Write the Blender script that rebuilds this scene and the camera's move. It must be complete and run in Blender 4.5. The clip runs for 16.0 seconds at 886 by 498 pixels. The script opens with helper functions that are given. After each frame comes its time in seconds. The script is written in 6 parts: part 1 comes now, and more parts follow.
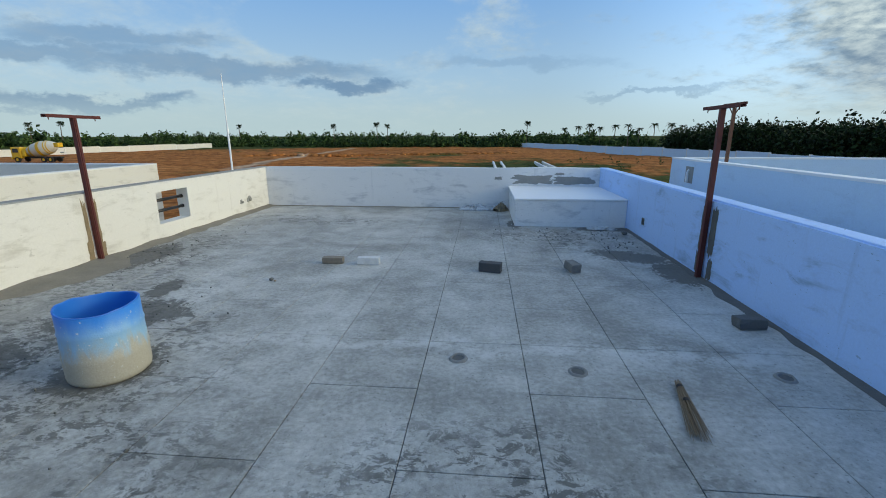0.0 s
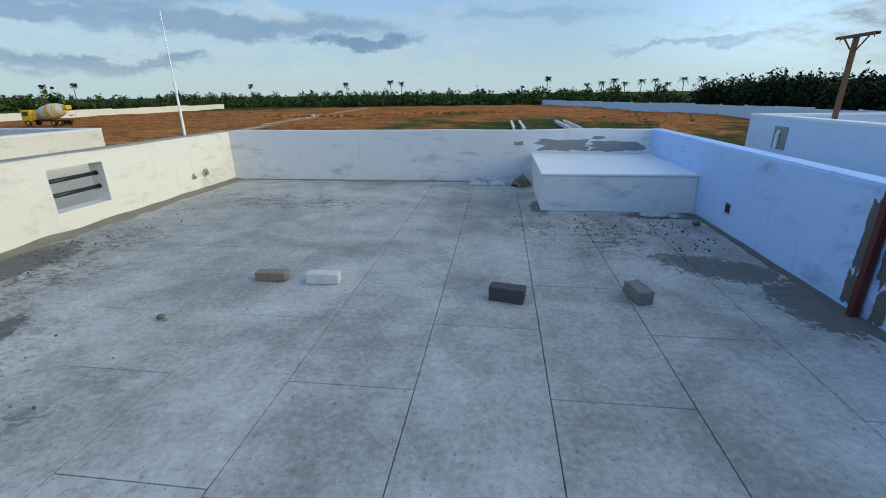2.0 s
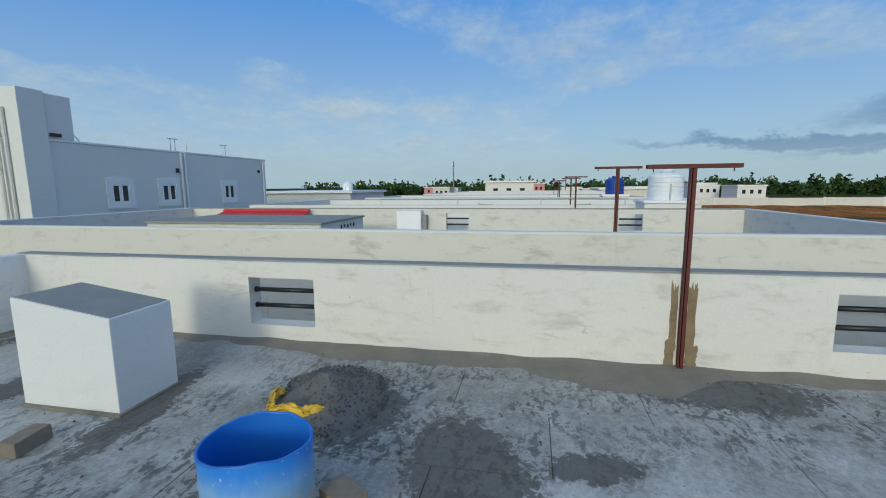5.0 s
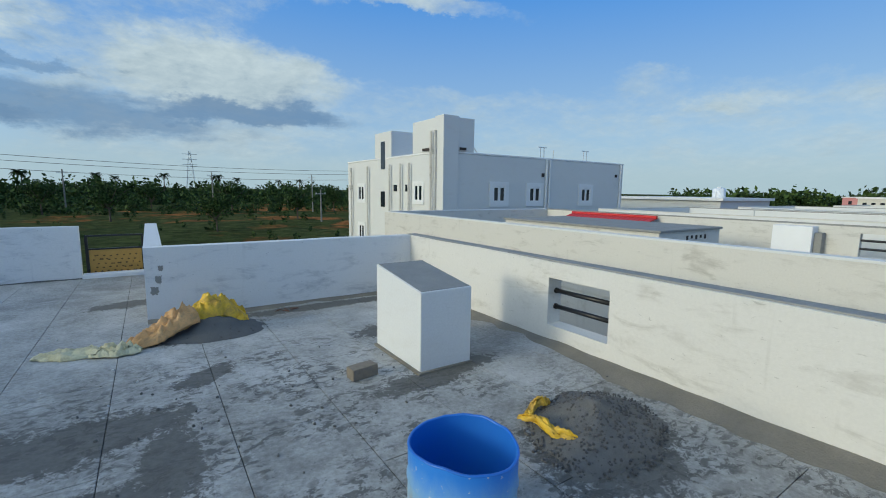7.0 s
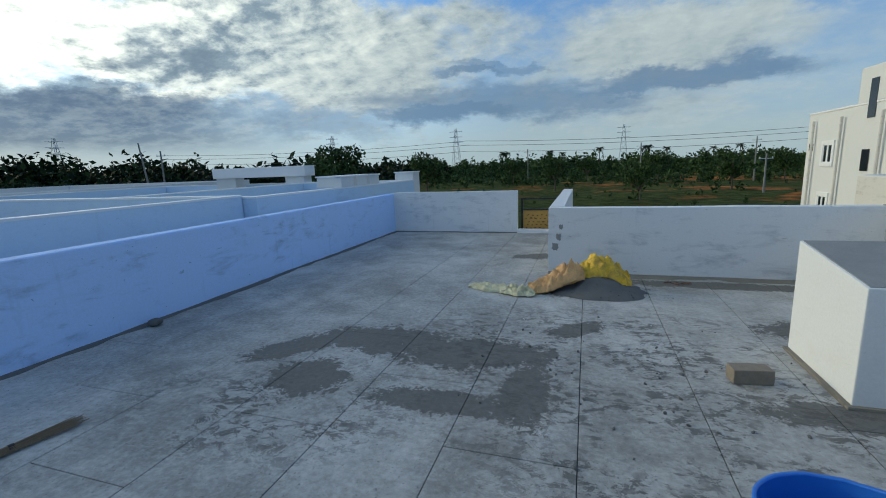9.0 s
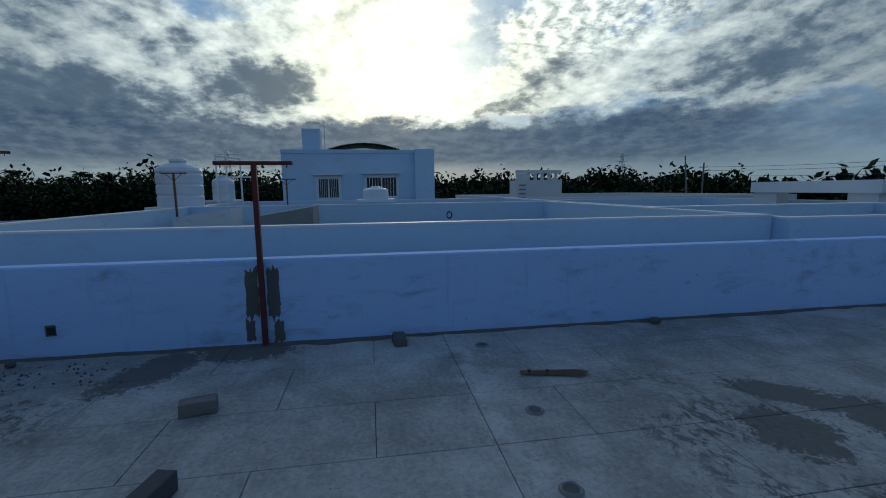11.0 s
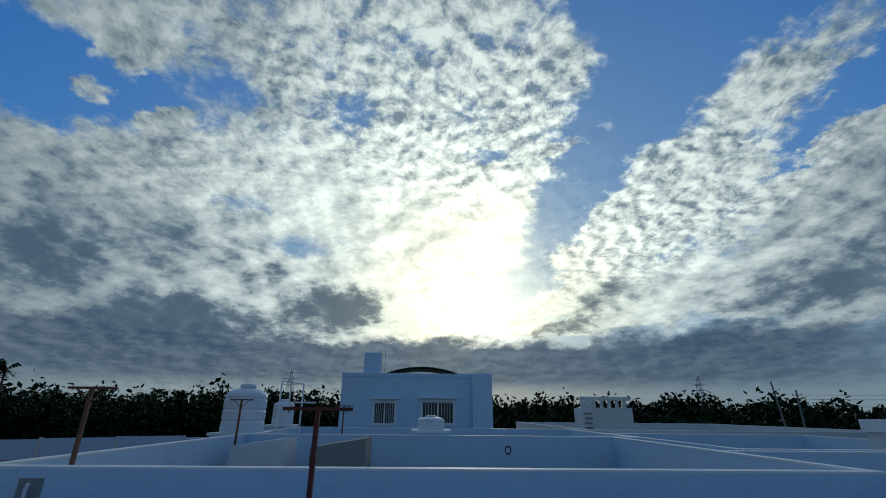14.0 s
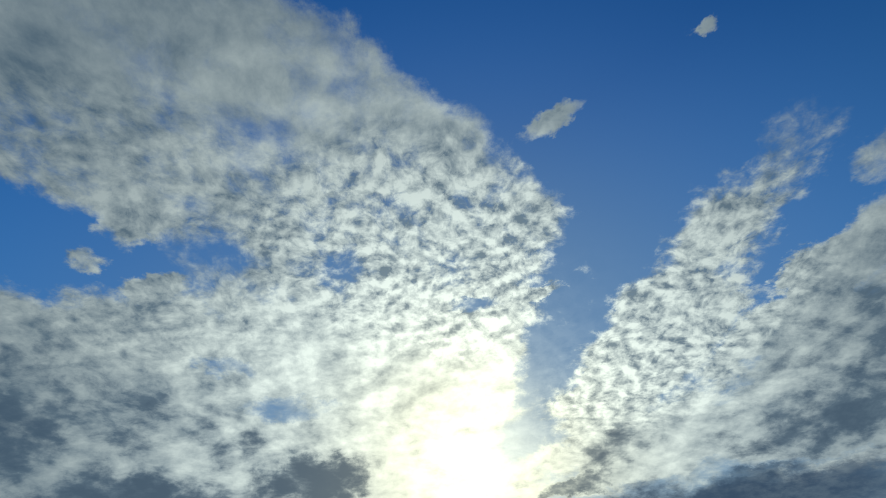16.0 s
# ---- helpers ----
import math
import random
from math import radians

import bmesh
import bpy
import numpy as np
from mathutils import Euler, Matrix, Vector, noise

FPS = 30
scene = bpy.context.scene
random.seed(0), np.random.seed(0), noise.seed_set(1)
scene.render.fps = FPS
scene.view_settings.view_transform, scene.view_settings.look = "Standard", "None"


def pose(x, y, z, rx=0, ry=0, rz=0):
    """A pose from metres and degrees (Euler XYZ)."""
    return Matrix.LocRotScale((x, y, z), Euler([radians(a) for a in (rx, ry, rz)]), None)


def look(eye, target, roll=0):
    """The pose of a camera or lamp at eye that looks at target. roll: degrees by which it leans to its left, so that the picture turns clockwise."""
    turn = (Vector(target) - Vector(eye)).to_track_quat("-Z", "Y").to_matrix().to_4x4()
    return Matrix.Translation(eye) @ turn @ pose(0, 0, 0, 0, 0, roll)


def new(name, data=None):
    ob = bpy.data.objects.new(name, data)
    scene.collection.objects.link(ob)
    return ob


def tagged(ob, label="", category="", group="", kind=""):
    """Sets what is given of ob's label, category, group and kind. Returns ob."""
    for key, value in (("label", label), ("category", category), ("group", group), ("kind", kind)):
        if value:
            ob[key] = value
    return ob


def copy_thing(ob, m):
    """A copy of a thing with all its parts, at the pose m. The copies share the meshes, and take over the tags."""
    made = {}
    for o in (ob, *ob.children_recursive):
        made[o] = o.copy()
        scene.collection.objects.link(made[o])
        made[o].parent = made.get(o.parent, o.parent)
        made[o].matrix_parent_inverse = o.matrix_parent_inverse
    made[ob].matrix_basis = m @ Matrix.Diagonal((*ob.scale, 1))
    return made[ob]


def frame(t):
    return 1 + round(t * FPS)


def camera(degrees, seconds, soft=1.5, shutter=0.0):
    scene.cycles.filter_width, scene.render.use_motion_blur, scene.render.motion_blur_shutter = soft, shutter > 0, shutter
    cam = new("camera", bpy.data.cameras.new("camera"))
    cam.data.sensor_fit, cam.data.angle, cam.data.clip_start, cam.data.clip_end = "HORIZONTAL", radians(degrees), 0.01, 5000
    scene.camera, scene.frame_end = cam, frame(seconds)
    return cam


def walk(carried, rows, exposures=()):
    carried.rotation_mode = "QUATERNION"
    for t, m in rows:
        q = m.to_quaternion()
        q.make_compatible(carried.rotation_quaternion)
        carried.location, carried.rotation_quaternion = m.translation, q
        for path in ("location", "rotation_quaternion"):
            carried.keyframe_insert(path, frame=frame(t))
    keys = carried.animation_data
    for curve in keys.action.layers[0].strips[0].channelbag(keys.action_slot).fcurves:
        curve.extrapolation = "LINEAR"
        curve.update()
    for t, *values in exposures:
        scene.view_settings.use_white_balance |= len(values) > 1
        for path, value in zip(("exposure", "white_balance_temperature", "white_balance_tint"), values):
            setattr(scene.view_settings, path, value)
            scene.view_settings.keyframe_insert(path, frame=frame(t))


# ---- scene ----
# the camera and its walk
cam = camera(90.7, 16.0, soft=1.0)
PATH = [
    (0, (0.073, 1.639, 1.731), (-0.1, 3.567, 1.229), -0.1),
    (0.5, (0.069, 2.215, 1.719), (-0.106, 4.133, 1.179), -0.2),
    (1, (0.12, 2.768, 1.685), (-0.053, 4.677, 1.116), -0.3),
    (1.5, (0.105, 3.283, 1.646), (-0.067, 5.176, 1.023), -0.2),
    (2, (0.101, 3.814, 1.636), (-0.142, 5.683, 0.967), -0.8),
    (2.5, (-0.056, 4.215, 1.642), (-0.827, 5.924, 0.948), -0.6),
    (3, (-0.315, 4.568, 1.67), (-1.602, 5.931, 0.973), -0.8),
    (3.5, (-0.503, 5.007, 1.683), (-2.177, 5.869, 1.01), -0.0),
    (4, (-0.579, 5.275, 1.797), (-2.439, 5.686, 1.189), 1.4),
    (4.2, (-0.640, 5.395, 1.815), (-2.556, 5.631, 1.290), 0.6),
    (6.3, (-1.267, 6.062, 1.811), (-2.8, 4.799, 1.572), 1.1),
    (6.5, (-1.348, 6.088, 1.807), (-2.768, 4.702, 1.558), 1.3),
    (7, (-1.504, 6.0, 1.767), (-2.609, 4.354, 1.504), 0.8),
    (7.5, (-1.646, 5.92, 1.751), (-2.413, 4.094, 1.475), -0.1),
    (8, (-1.786, 5.967, 1.762), (-2.072, 4.01, 1.465), 0.8),
    (8.5, (-1.916, 5.832, 1.671), (-1.856, 3.858, 1.352), -0.6),
    (9, (-1.924, 5.802, 1.647), (-1.307, 3.936, 1.275), -2.2),
    (9.5, (-1.966, 5.585, 1.577), (-0.626, 4.153, 1.19), -0.5),
    (10, (-2.224, 5.718, 1.698), (-0.521, 4.769, 1.25), -0.1),
    (10.2, (-2.219, 5.784, 1.693), (-0.422, 5.034, 1.236), -0.4),
    (12.3, (-2.464, 5.944, 1.909), (-0.465, 5.932, 1.872), 0.5),
    (12.5, (-2.495, 5.914, 1.938), (-0.495, 5.901, 1.968), 0.8),
    (13, (-2.527, 5.894, 1.992), (-0.541, 5.873, 2.227), 1.2),
    (13.5, (-2.572, 5.896, 2.012), (-0.628, 5.859, 2.48), 1.1),
    (14, (-2.701, 5.871, 2.018), (-0.828, 5.81, 2.717), 0.6),
    (14.5, (-2.778, 5.863, 2.044), (-0.993, 5.78, 2.942), -0.5),
    (15, (-2.75, 5.88, 2.07), (-1.08, 5.779, 3.166), -1.9),
    (15.5, (-2.72, 5.9, 2.09), (-1.134, 5.789, 3.304), -3.0),
    (16, (-2.69, 5.92, 2.1), (-1.157, 5.801, 3.379), -3.9),
]
EXPOSURES = [(0.0, -0.18, 6580, 0), (1.5, -0.15, 6580, 0), (2.5, -0.08, 6400, 1), (3.0, -0.20, 6300, 0), (3.5, -0.36, 6300, 0), (4.0, -0.42, 6150, 0), (6.5, -0.36, 6050, 0), (8.0, -0.26, 6500, 0), (9.0, -0.48, 6500, 0), (9.5, -1.15, 6000, 0), (10.0, -1.5, 5700, 0), (12.4, -1.66, 5650, -1), (14.0, -1.72, 5650, -2), (16.0, -1.85, 5650, -3)]
walk(cam, [(t, look(eye, target, roll)) for t, eye, target, roll in PATH], EXPOSURES)

# ---- sky, sun and exposure ----
class Nodes:
    """Short calls for building a node tree."""

    def __init__(self, tree):
        self.t = tree
        tree.nodes.clear()

    def add(self, kind):
        return self.t.nodes.new(kind)

    def put(self, sock, v):
        if isinstance(v, bpy.types.NodeSocket):
            self.t.links.new(v, sock)
        elif v is not None:
            if isinstance(v, (tuple, list)) and len(v) == 3 and len(sock.default_value) == 4:
                v = (*v, 1)
            sock.default_value = v

    def m(self, op, a, b=None, c=None, clamp=False):
        n = self.add("ShaderNodeMath")
        n.operation, n.use_clamp = op, clamp
        for s, v in zip(n.inputs, (a, b, c)):
            self.put(s, v)
        return n.outputs[0]

    def v(self, op, a, b=None, scale=None):
        n = self.add("ShaderNodeVectorMath")
        n.operation = op
        self.put(n.inputs[0], a)
        if b is not None:
            self.put(n.inputs[1], b)
        if scale is not None:
            self.put(n.inputs["Scale"], scale)
        return n.outputs["Value" if op in ("LENGTH", "DOT_PRODUCT", "DISTANCE") else "Vector"]

    def mix(self, f, a, b, mode="MIX"):
        n = self.add("ShaderNodeMix")
        n.data_type, n.blend_type = "RGBA", mode
        self.put(n.inputs[0], f), self.put(n.inputs[6], a), self.put(n.inputs[7], b)
        return n.outputs[2]

    def noise(self, vec, scale, detail=4.0, rough=0.55, warp=0.0, out=0):
        n = self.add("ShaderNodeTexNoise")
        self.put(n.inputs["Vector"], vec)
        n.inputs["Scale"].default_value, n.inputs["Detail"].default_value = scale, detail
        n.inputs["Roughness"].default_value, n.inputs["Distortion"].default_value = rough, warp
        return n.outputs[out]

    def range(self, x, a, b, c=0.0, d=1.0, smooth=True):
        n = self.add("ShaderNodeMapRange")
        n.interpolation_type = "SMOOTHSTEP" if smooth else "LINEAR"
        for s, v in zip(n.inputs, (x, a, b, c, d)):
            self.put(s, v)
        return n.outputs[0]

    def ramp(self, x, stops):
        n = self.add("ShaderNodeValToRGB")
        self.put(n.inputs[0], x)
        e = n.color_ramp.elements
        while len(e) < len(stops):
            e.new(0.5)
        for el, (pos, col) in zip(e, stops):
            el.position, el.color = pos, (*col, 1)
        return n.outputs[0]

    def xyz(self, v):
        n = self.add("ShaderNodeSeparateXYZ")
        self.put(n.inputs[0], v)
        return n.outputs

    def vec(self, x, y, z):
        n = self.add("ShaderNodeCombineXYZ")
        for s, v in zip(n.inputs, (x, y, z)):
            self.put(s, v)
        return n.outputs[0]


SUN = Vector((0.968, -0.108, 0.222)).normalized()
SUN_ELEVATION = math.asin(SUN.z)
SUN_ROTATION = math.atan2(SUN.x, SUN.y)


def build_sky():
    world = bpy.data.worlds.new("evening_sky")
    scene.world = world
    world.use_nodes = True
    n = Nodes(world.node_tree)
    d = n.add("ShaderNodeTexCoord").outputs["Generated"]
    x, y, z = n.xyz(d)
    zc = n.m("MAXIMUM", z, 0.0)
    mu = n.m("MAXIMUM", n.v("DOT_PRODUCT", d, tuple(SUN)), 0.0)
    g1, g2, g3 = (n.m("POWER", mu, k) for k in (4.0, 30.0, 170.0))
    # clear sky
    nish = n.add("ShaderNodeTexSky")
    nish.sky_type, nish.sun_disc, nish.sun_elevation, nish.sun_rotation = "NISHITA", False, SUN_ELEVATION, SUN_ROTATION
    clear = n.ramp(zc, [(0.0, (0.50, 0.63, 0.75)), (0.12, (0.42, 0.60, 0.86)), (0.4, (0.09, 0.34, 0.92)), (0.8, (0.022, 0.19, 0.72))])
    clear = n.v("SCALE", clear, scale=n.range(x, 0.1, 0.6, 1.2, 1.9))
    clear = n.mix(n.m("MULTIPLY", g1, 0.68), clear, (1.15, 1.50, 1.80))
    clear = n.mix(0.25, clear, n.v("SCALE", nish.outputs[0], scale=0.09))
    # cloud texture on a level deck, seen in perspective
    q = n.m("ADD", zc, 0.30)
    deck = n.vec(n.m("DIVIDE", x, q), n.m("DIVIDE", y, q), 0.0)
    swirl = n.v("SUBTRACT", n.noise(deck, 3.0, 4.0, 0.6, 0.0, 1), (0.5, 0.5, 0.5))
    w = n.v("ADD", deck, n.v("SCALE", swirl, scale=0.09))
    lump = n.m("SUBTRACT", n.noise(w, 5.5, 8.0, 0.68), 0.5)
    mass = n.m("SUBTRACT", n.noise(n.v("ADD", w, (4.0, 2.0, 0.0)), 2.4, 5.0, 0.6), 0.5)
    ripple_at = n.v("ADD", n.v("MULTIPLY", w, (1.0, 0.95, 1.0)), n.v("SCALE", n.noise(w, 11.0, 3.0, 0.6, 0.0, 1), scale=0.03))
    toward = n.v("SCALE", n.v("NORMALIZE", n.v("SUBTRACT", (SUN.x / (SUN.z + 0.30), SUN.y / (SUN.z + 0.30), 0.0), deck)), scale=0.026)
    ripple = n.m("SUBTRACT", n.noise(ripple_at, 27.0, 5.0, 0.62), 0.5)
    relief = n.m("SUBTRACT", n.noise(ripple_at, 27.0, 5.0, 0.62), n.noise(n.v("ADD", ripple_at, toward), 27.0, 5.0, 0.62))
    bulge = n.m("SUBTRACT", n.noise(w, 9.0, 6.0, 0.62), n.noise(n.v("ADD", w, n.v("SCALE", toward, scale=2.0)), 9.0, 6.0, 0.62))
    stretch = n.v("MULTIPLY", d, (1.0, 1.0, 1.8))
    torn = n.v("SUBTRACT", n.noise(stretch, 7.0, 7.0, 0.66, 0.0, 1), (0.5, 0.5, 0.5))
    ragged = n.v("ADD", d, n.v("MULTIPLY", torn, (0.16, 0.16, 0.11)))
    bias = n.m("ADD", n.range(x, -0.2, 0.3, -0.02, -0.34), n.m("MULTIPLY", mass, 0.55))
    dark = n.m("MULTIPLY", n.range(n.v("DOT_PRODUCT", d, (0.528, -0.006, -0.849)), 0.02, 0.25), 0.10)
    bar = 0.0
    fray = n.m("ADD", n.m("MULTIPLY", n.noise(n.vec(n.m("MULTIPLY", x, 2.0), n.m("MULTIPLY", y, 2.0), n.m("MULTIPLY", z, 9.0)), 3.2, 6.0, 0.62, 0.5), 2.6), -1.3)

    def spot(az, el, ra, re, turn):
        """Squared distance from a place in the sky, in units of the half sizes given in degrees."""
        c = Vector((math.cos(radians(el)) * math.cos(radians(az)), math.cos(radians(el)) * math.sin(radians(az)), math.sin(radians(el))))
        right = Vector((math.sin(radians(az)), -math.cos(radians(az)), 0))
        up = right.cross(c)
        k, s = math.cos(radians(turn)), math.sin(radians(turn))
        a = n.v("DOT_PRODUCT", ragged, tuple((right * k + up * s) / math.sin(radians(ra))))
        b = n.v("DOT_PRODUCT", ragged, tuple((up * k - right * s) / math.sin(radians(re))))
        r = n.m("ADD", n.m("MULTIPLY", a, a), n.m("MULTIPLY", b, b))
        return n.m("ADD", r, n.range(n.v("DOT_PRODUCT", d, tuple(c)), 0.1, 0.4, 9.0, 0.0))

    def patch(az, el, ra, re, turn, amount, gloom=0.0):
        nonlocal bias, dark
        soft = n.range(spot(az, el, ra, re, turn), 0.0, 1.9, 1.0, 0.0)
        bias = n.m("ADD", bias, n.m("MULTIPLY", soft, amount))
        if gloom:
            dark = n.m("ADD", dark, n.m("MULTIPLY", soft, gloom))

    def stratus(az, el, ra, re, turn, amount):
        nonlocal bar
        r = n.m("ADD", n.m("SQRT", spot(az, el, ra, re, turn)), n.m("MULTIPLY", fray, 0.42))
        bar = n.m("MAXIMUM", bar, n.range(r, 0.45, 1.20, amount, 0.0))

    def edge_of(normal, width):
        return n.range(n.v("DOT_PRODUCT", ragged, normal), -width, width)

    # where the cloud breaks into small ripples
    fleece = n.m("MAXIMUM", n.range(spot(-3.0, 40.0, 27.0, 15.0, -8), 0.25, 1.5, 1.0, 0.0), n.range(spot(-36.0, 27.0, 24.0, 9.0, 30), 0.3, 1.5, 0.9, 0.0))
    fleece = n.m("MAXIMUM", n.m("MULTIPLY", fleece, n.range(zc, 0.16, 0.34, 0.3, 1.0)), n.range(spot(36.0, 36.0, 24.0, 14.0, 0), 0.3, 1.5, 0.55, 0.06))

    # the mackerel wedge above the sun, with its two straight edges, and the cloud under it
    wedge_ = n.m("MULTIPLY", edge_of((0.706, 0.596, -0.382), 0.05), edge_of((0.003, 0.902, 0.432), 0.05))
    wedge_ = n.m("MULTIPLY", wedge_, n.range(n.m("ADD", x, n.m("MULTIPLY", zc, 0.7)), 0.58, 0.82))
    bias = n.m("ADD", bias, n.m("MULTIPLY", wedge_, 0.62))
    below = n.m("MULTIPLY", edge_of((0.528, -0.006, -0.849), 0.06), n.range(x, 0.30, 0.60))
    bias = n.m("ADD", bias, n.m("MULTIPLY", below, n.range(n.v("DOT_PRODUCT", d, (0.003, 0.902, 0.432)), -0.04, 0.04, 0.12, 0.30)))
    # the sunlit half
    patch(48.0, 31.0, 9.4, 4.5, 4, -0.75)
    patch(33.0, 33.6, 6.1, 3.8, 18, -0.45)
    patch(42.1, 30.6, 2.0, 1.2, 23, 0.62)
    patch(34.9, 30.1, 2.5, 1.5, 18, 0.66)
    patch(40.4, 34.8, 2.1, 2.1, 60, 0.45)
    patch(15.8, 19.5, 5.6, 1.5, 6, -0.55)
    patch(25.4, 23.7, 4.2, 1.1, -7, -0.50)
    patch(-8.3, 32.2, 4.0, 1.0, 4, -0.50)
    patch(10.7, 36.7, 3.9, 2.9, 5, -0.30, 0.15)
    patch(-36.1, 27.9, 19.6, 4.6, 32, 0.80)
    patch(-31.2, 20.0, 11.1, 5.2, 16, 0.45)
    patch(-48.5, 24.3, 11.8, 2.1, 22, 0.80)
    patch(-60.4, 31.6, 2.6, 2.1, 22, 0.55)
    patch(-51.1, 19.6, 10.6, 6.3, 19, 0.70, 0.34)
    patch(-41.9, 12.8, 10.5, 2.5, -1, 0.50, 0.15)
    patch(-28.2, 12.2, 20.5, 3.0, 0, 0.45, 0.12)
    patch(-29.1, 52.5, 4.0, 1.4, 15, 0.70)
    patch(-56.8, 51.6, 1.6, 0.9, -9, 0.60)
    patch(-18.7, 32.6, 3.2, 0.9, 4, 0.70)
    patch(38.5, 18.3, 14.3, 5.7, 7, 0.25, 0.38)
    patch(26.5, 38.3, 6.5, 5.1, 16, 0.10, 0.30)
    patch(53.7, 44.6, 6.9, 4.9, 18, 0.10, 0.16)
    patch(33.6, 22.7, 5.8, 2.2, -4, 0.10, -0.20)
    patch(29.7, 9.3, 9.4, 2.9, 2, 0.40, 0.75)
    patch(11.6, 12.6, 5.6, 1.9, 8, 0.30, 0.46)
    patch(21.2, 15.0, 3.2, 1.4, 20, 0.30, 0.26)
    patch(42.6, 13.6, 4.9, 3.3, 1, 0.30, 0.40)
    patch(-22.5, 12.4, 3.9, 2.4, 18, 0.20, 0.30)
    patch(-39.6, 12.0, 7.0, 1.8, 2, 0.30, 0.20)
    patch(-36.1, 15.9, 10.1, 0.9, 0, 0.30, -0.25)
    patch(-42.4, 8.8, 6.0, 0.7, 2, 0.30, -0.20)
    patch(-10.0, 23.7, 4.3, 6.4, -3, 0.25, -0.20)
    patch(14.1, 11.7, 6.9, 3.0, 8, 0.30, 0.45)
    patch(-30.7, 12.2, 11.6, 1.3, 9, 0.20, -0.20)
    patch(-17.0, 9.9, 4.7, 0.7, 5, 0.30, 0.60)
    patch(-34.2, 8.1, 3.9, 0.6, 3, 0.30, 0.60)
    # unseen white cloud high overhead, added to brighten the floor
    patch(170.0, 68.0, 26.0, 22.0, 0, 0.42)
    # over the field
    stratus(129.7, 9.6, 10.8, 1.2, 2, 0.50)
    stratus(119.9, 7.4, 18.5, 1.4, 0, 0.60)
    stratus(132.1, 3.4, 10.4, 0.8, 2, 0.80)
    stratus(107.0, 5.9, 7.6, 0.8, 1, 0.80)
    stratus(70.4, 4.6, 8.5, 0.4, 2, 0.40)
    stratus(87.2, 8.5, 13.3, 0.9, -1, 0.25)
    stratus(152.7, 4.4, 16.6, 0.8, -3, 0.70)
    stratus(136.8, 7.6, 14.1, 1.1, 6, 0.55)
    stratus(142.3, 3.1, 13.0, 0.7, -1, 0.70)
    patch(106.0, 12.6, 9.5, 3.4, 2, -0.70)
    patch(66.2, 10.2, 22.0, 5.5, -6, 0.16, 0.40)
    patch(88.6, 12.5, 3.8, 2.1, 17, 0.15)
    patch(161.5, 7.6, 13.1, 4.1, 1, -0.60)
    patch(-162.7, 5.6, 19.3, 5.9, 5, 0.05)
    # over the scrub
    stratus(-96.6, 8.4, 12.0, 1.9, 3, 0.75)
    stratus(-74.2, 6.6, 15.4, 1.6, -0, 0.80)
    stratus(-99.2, 9.1, 12.7, 1.1, -2, 0.75)
    stratus(-76.3, 11.5, 5.6, 0.7, 0, 0.70)
    stratus(-57.6, 5.4, 9.0, 2.1, -1, 0.50)
    stratus(-101.0, 8.2, 11.9, 1.3, 2, 0.75)
    stratus(-80.6, 7.2, 22.6, 2.0, -0, 0.65)
    stratus(-79.2, 12.0, 8.1, 0.6, -4, 0.50)
    stratus(-35.5, 7.1, 11.7, 1.9, -2, 0.70)
    stratus(-35.8, 9.0, 4.1, 0.5, 4, 0.60)
    stratus(-76.8, 8.0, 18.0, 2.3, 0, 0.60)
    patch(-72.0, 11.0, 30.0, 9.0, -4, 0.30, 0.18)
    patch(-123.8, 21.4, 9.8, 1.4, -5, 0.55)
    patch(-143.2, 19.0, 27.5, 3.5, -8, -0.55)
    patch(-99.6, 13.4, 11.4, 3.8, -1, 0.30)
    patch(-156.9, 9.9, 4.9, 0.8, 1, 0.12)
    patch(-60.6, 11.2, 12.6, 4.3, -3, 0.45)
    patch(-122.0, 16.5, 19.6, 3.3, -6, -0.50)
    patch(-60.2, 15.6, 19.1, 3.5, 1, 0.40)

    field = n.m("ADD", bias, n.m("ADD", n.m("MULTIPLY", lump, n.range(x, -0.2, 0.5, 0.55, 1.15)), n.m("MULTIPLY", ripple, n.m("MULTIPLY", fleece, 1.0))))
    cover = n.range(field, -0.16, 0.34)
    cover = n.m("ADD", cover, n.m("MULTIPLY", g2, 0.45), clamp=True)
    # clouds: bright and creamy near the sun, blue-grey away from it and where thick
    lit = n.mix(g1, (0.92, 0.98, 1.00), (4.6, 4.4, 3.8))
    lit = n.mix(g2, lit, (4.9, 4.2, 2.8))
    shade = n.mix(g1, (0.34, 0.45, 0.57), (0.84, 0.97, 1.10))
    shade = n.mix(g2, shade, (1.5, 1.35, 0.95))
    form = n.m("ADD", n.m("MULTIPLY", relief, n.m("MULTIPLY", fleece, 2.5)), n.m("MULTIPLY", bulge, n.m("MULTIPLY", n.m("MULTIPLY", n.range(x, -0.2, 0.6, 0.45, 1.0), n.range(zc, 0.12, 0.40, 0.45, 1.0)), n.m("SUBTRACT", 2.0, n.m("MULTIPLY", fleece, 0.6)))))
    form = n.m("ADD", form, n.m("MULTIPLY", ripple, n.m("MULTIPLY", fleece, 0.5)))
    f = n.m("ADD", n.m("SUBTRACT", 0.60, n.m("MULTIPLY", dark, 0.85)), n.m("ADD", form, n.m("MULTIPLY", mass, -0.7)))
    f = n.m("ADD", n.range(f, 0.0, 1.05, smooth=False), n.m("MULTIPLY", g2, 0.30), clamp=True)
    cloud = n.mix(f, shade, lit)
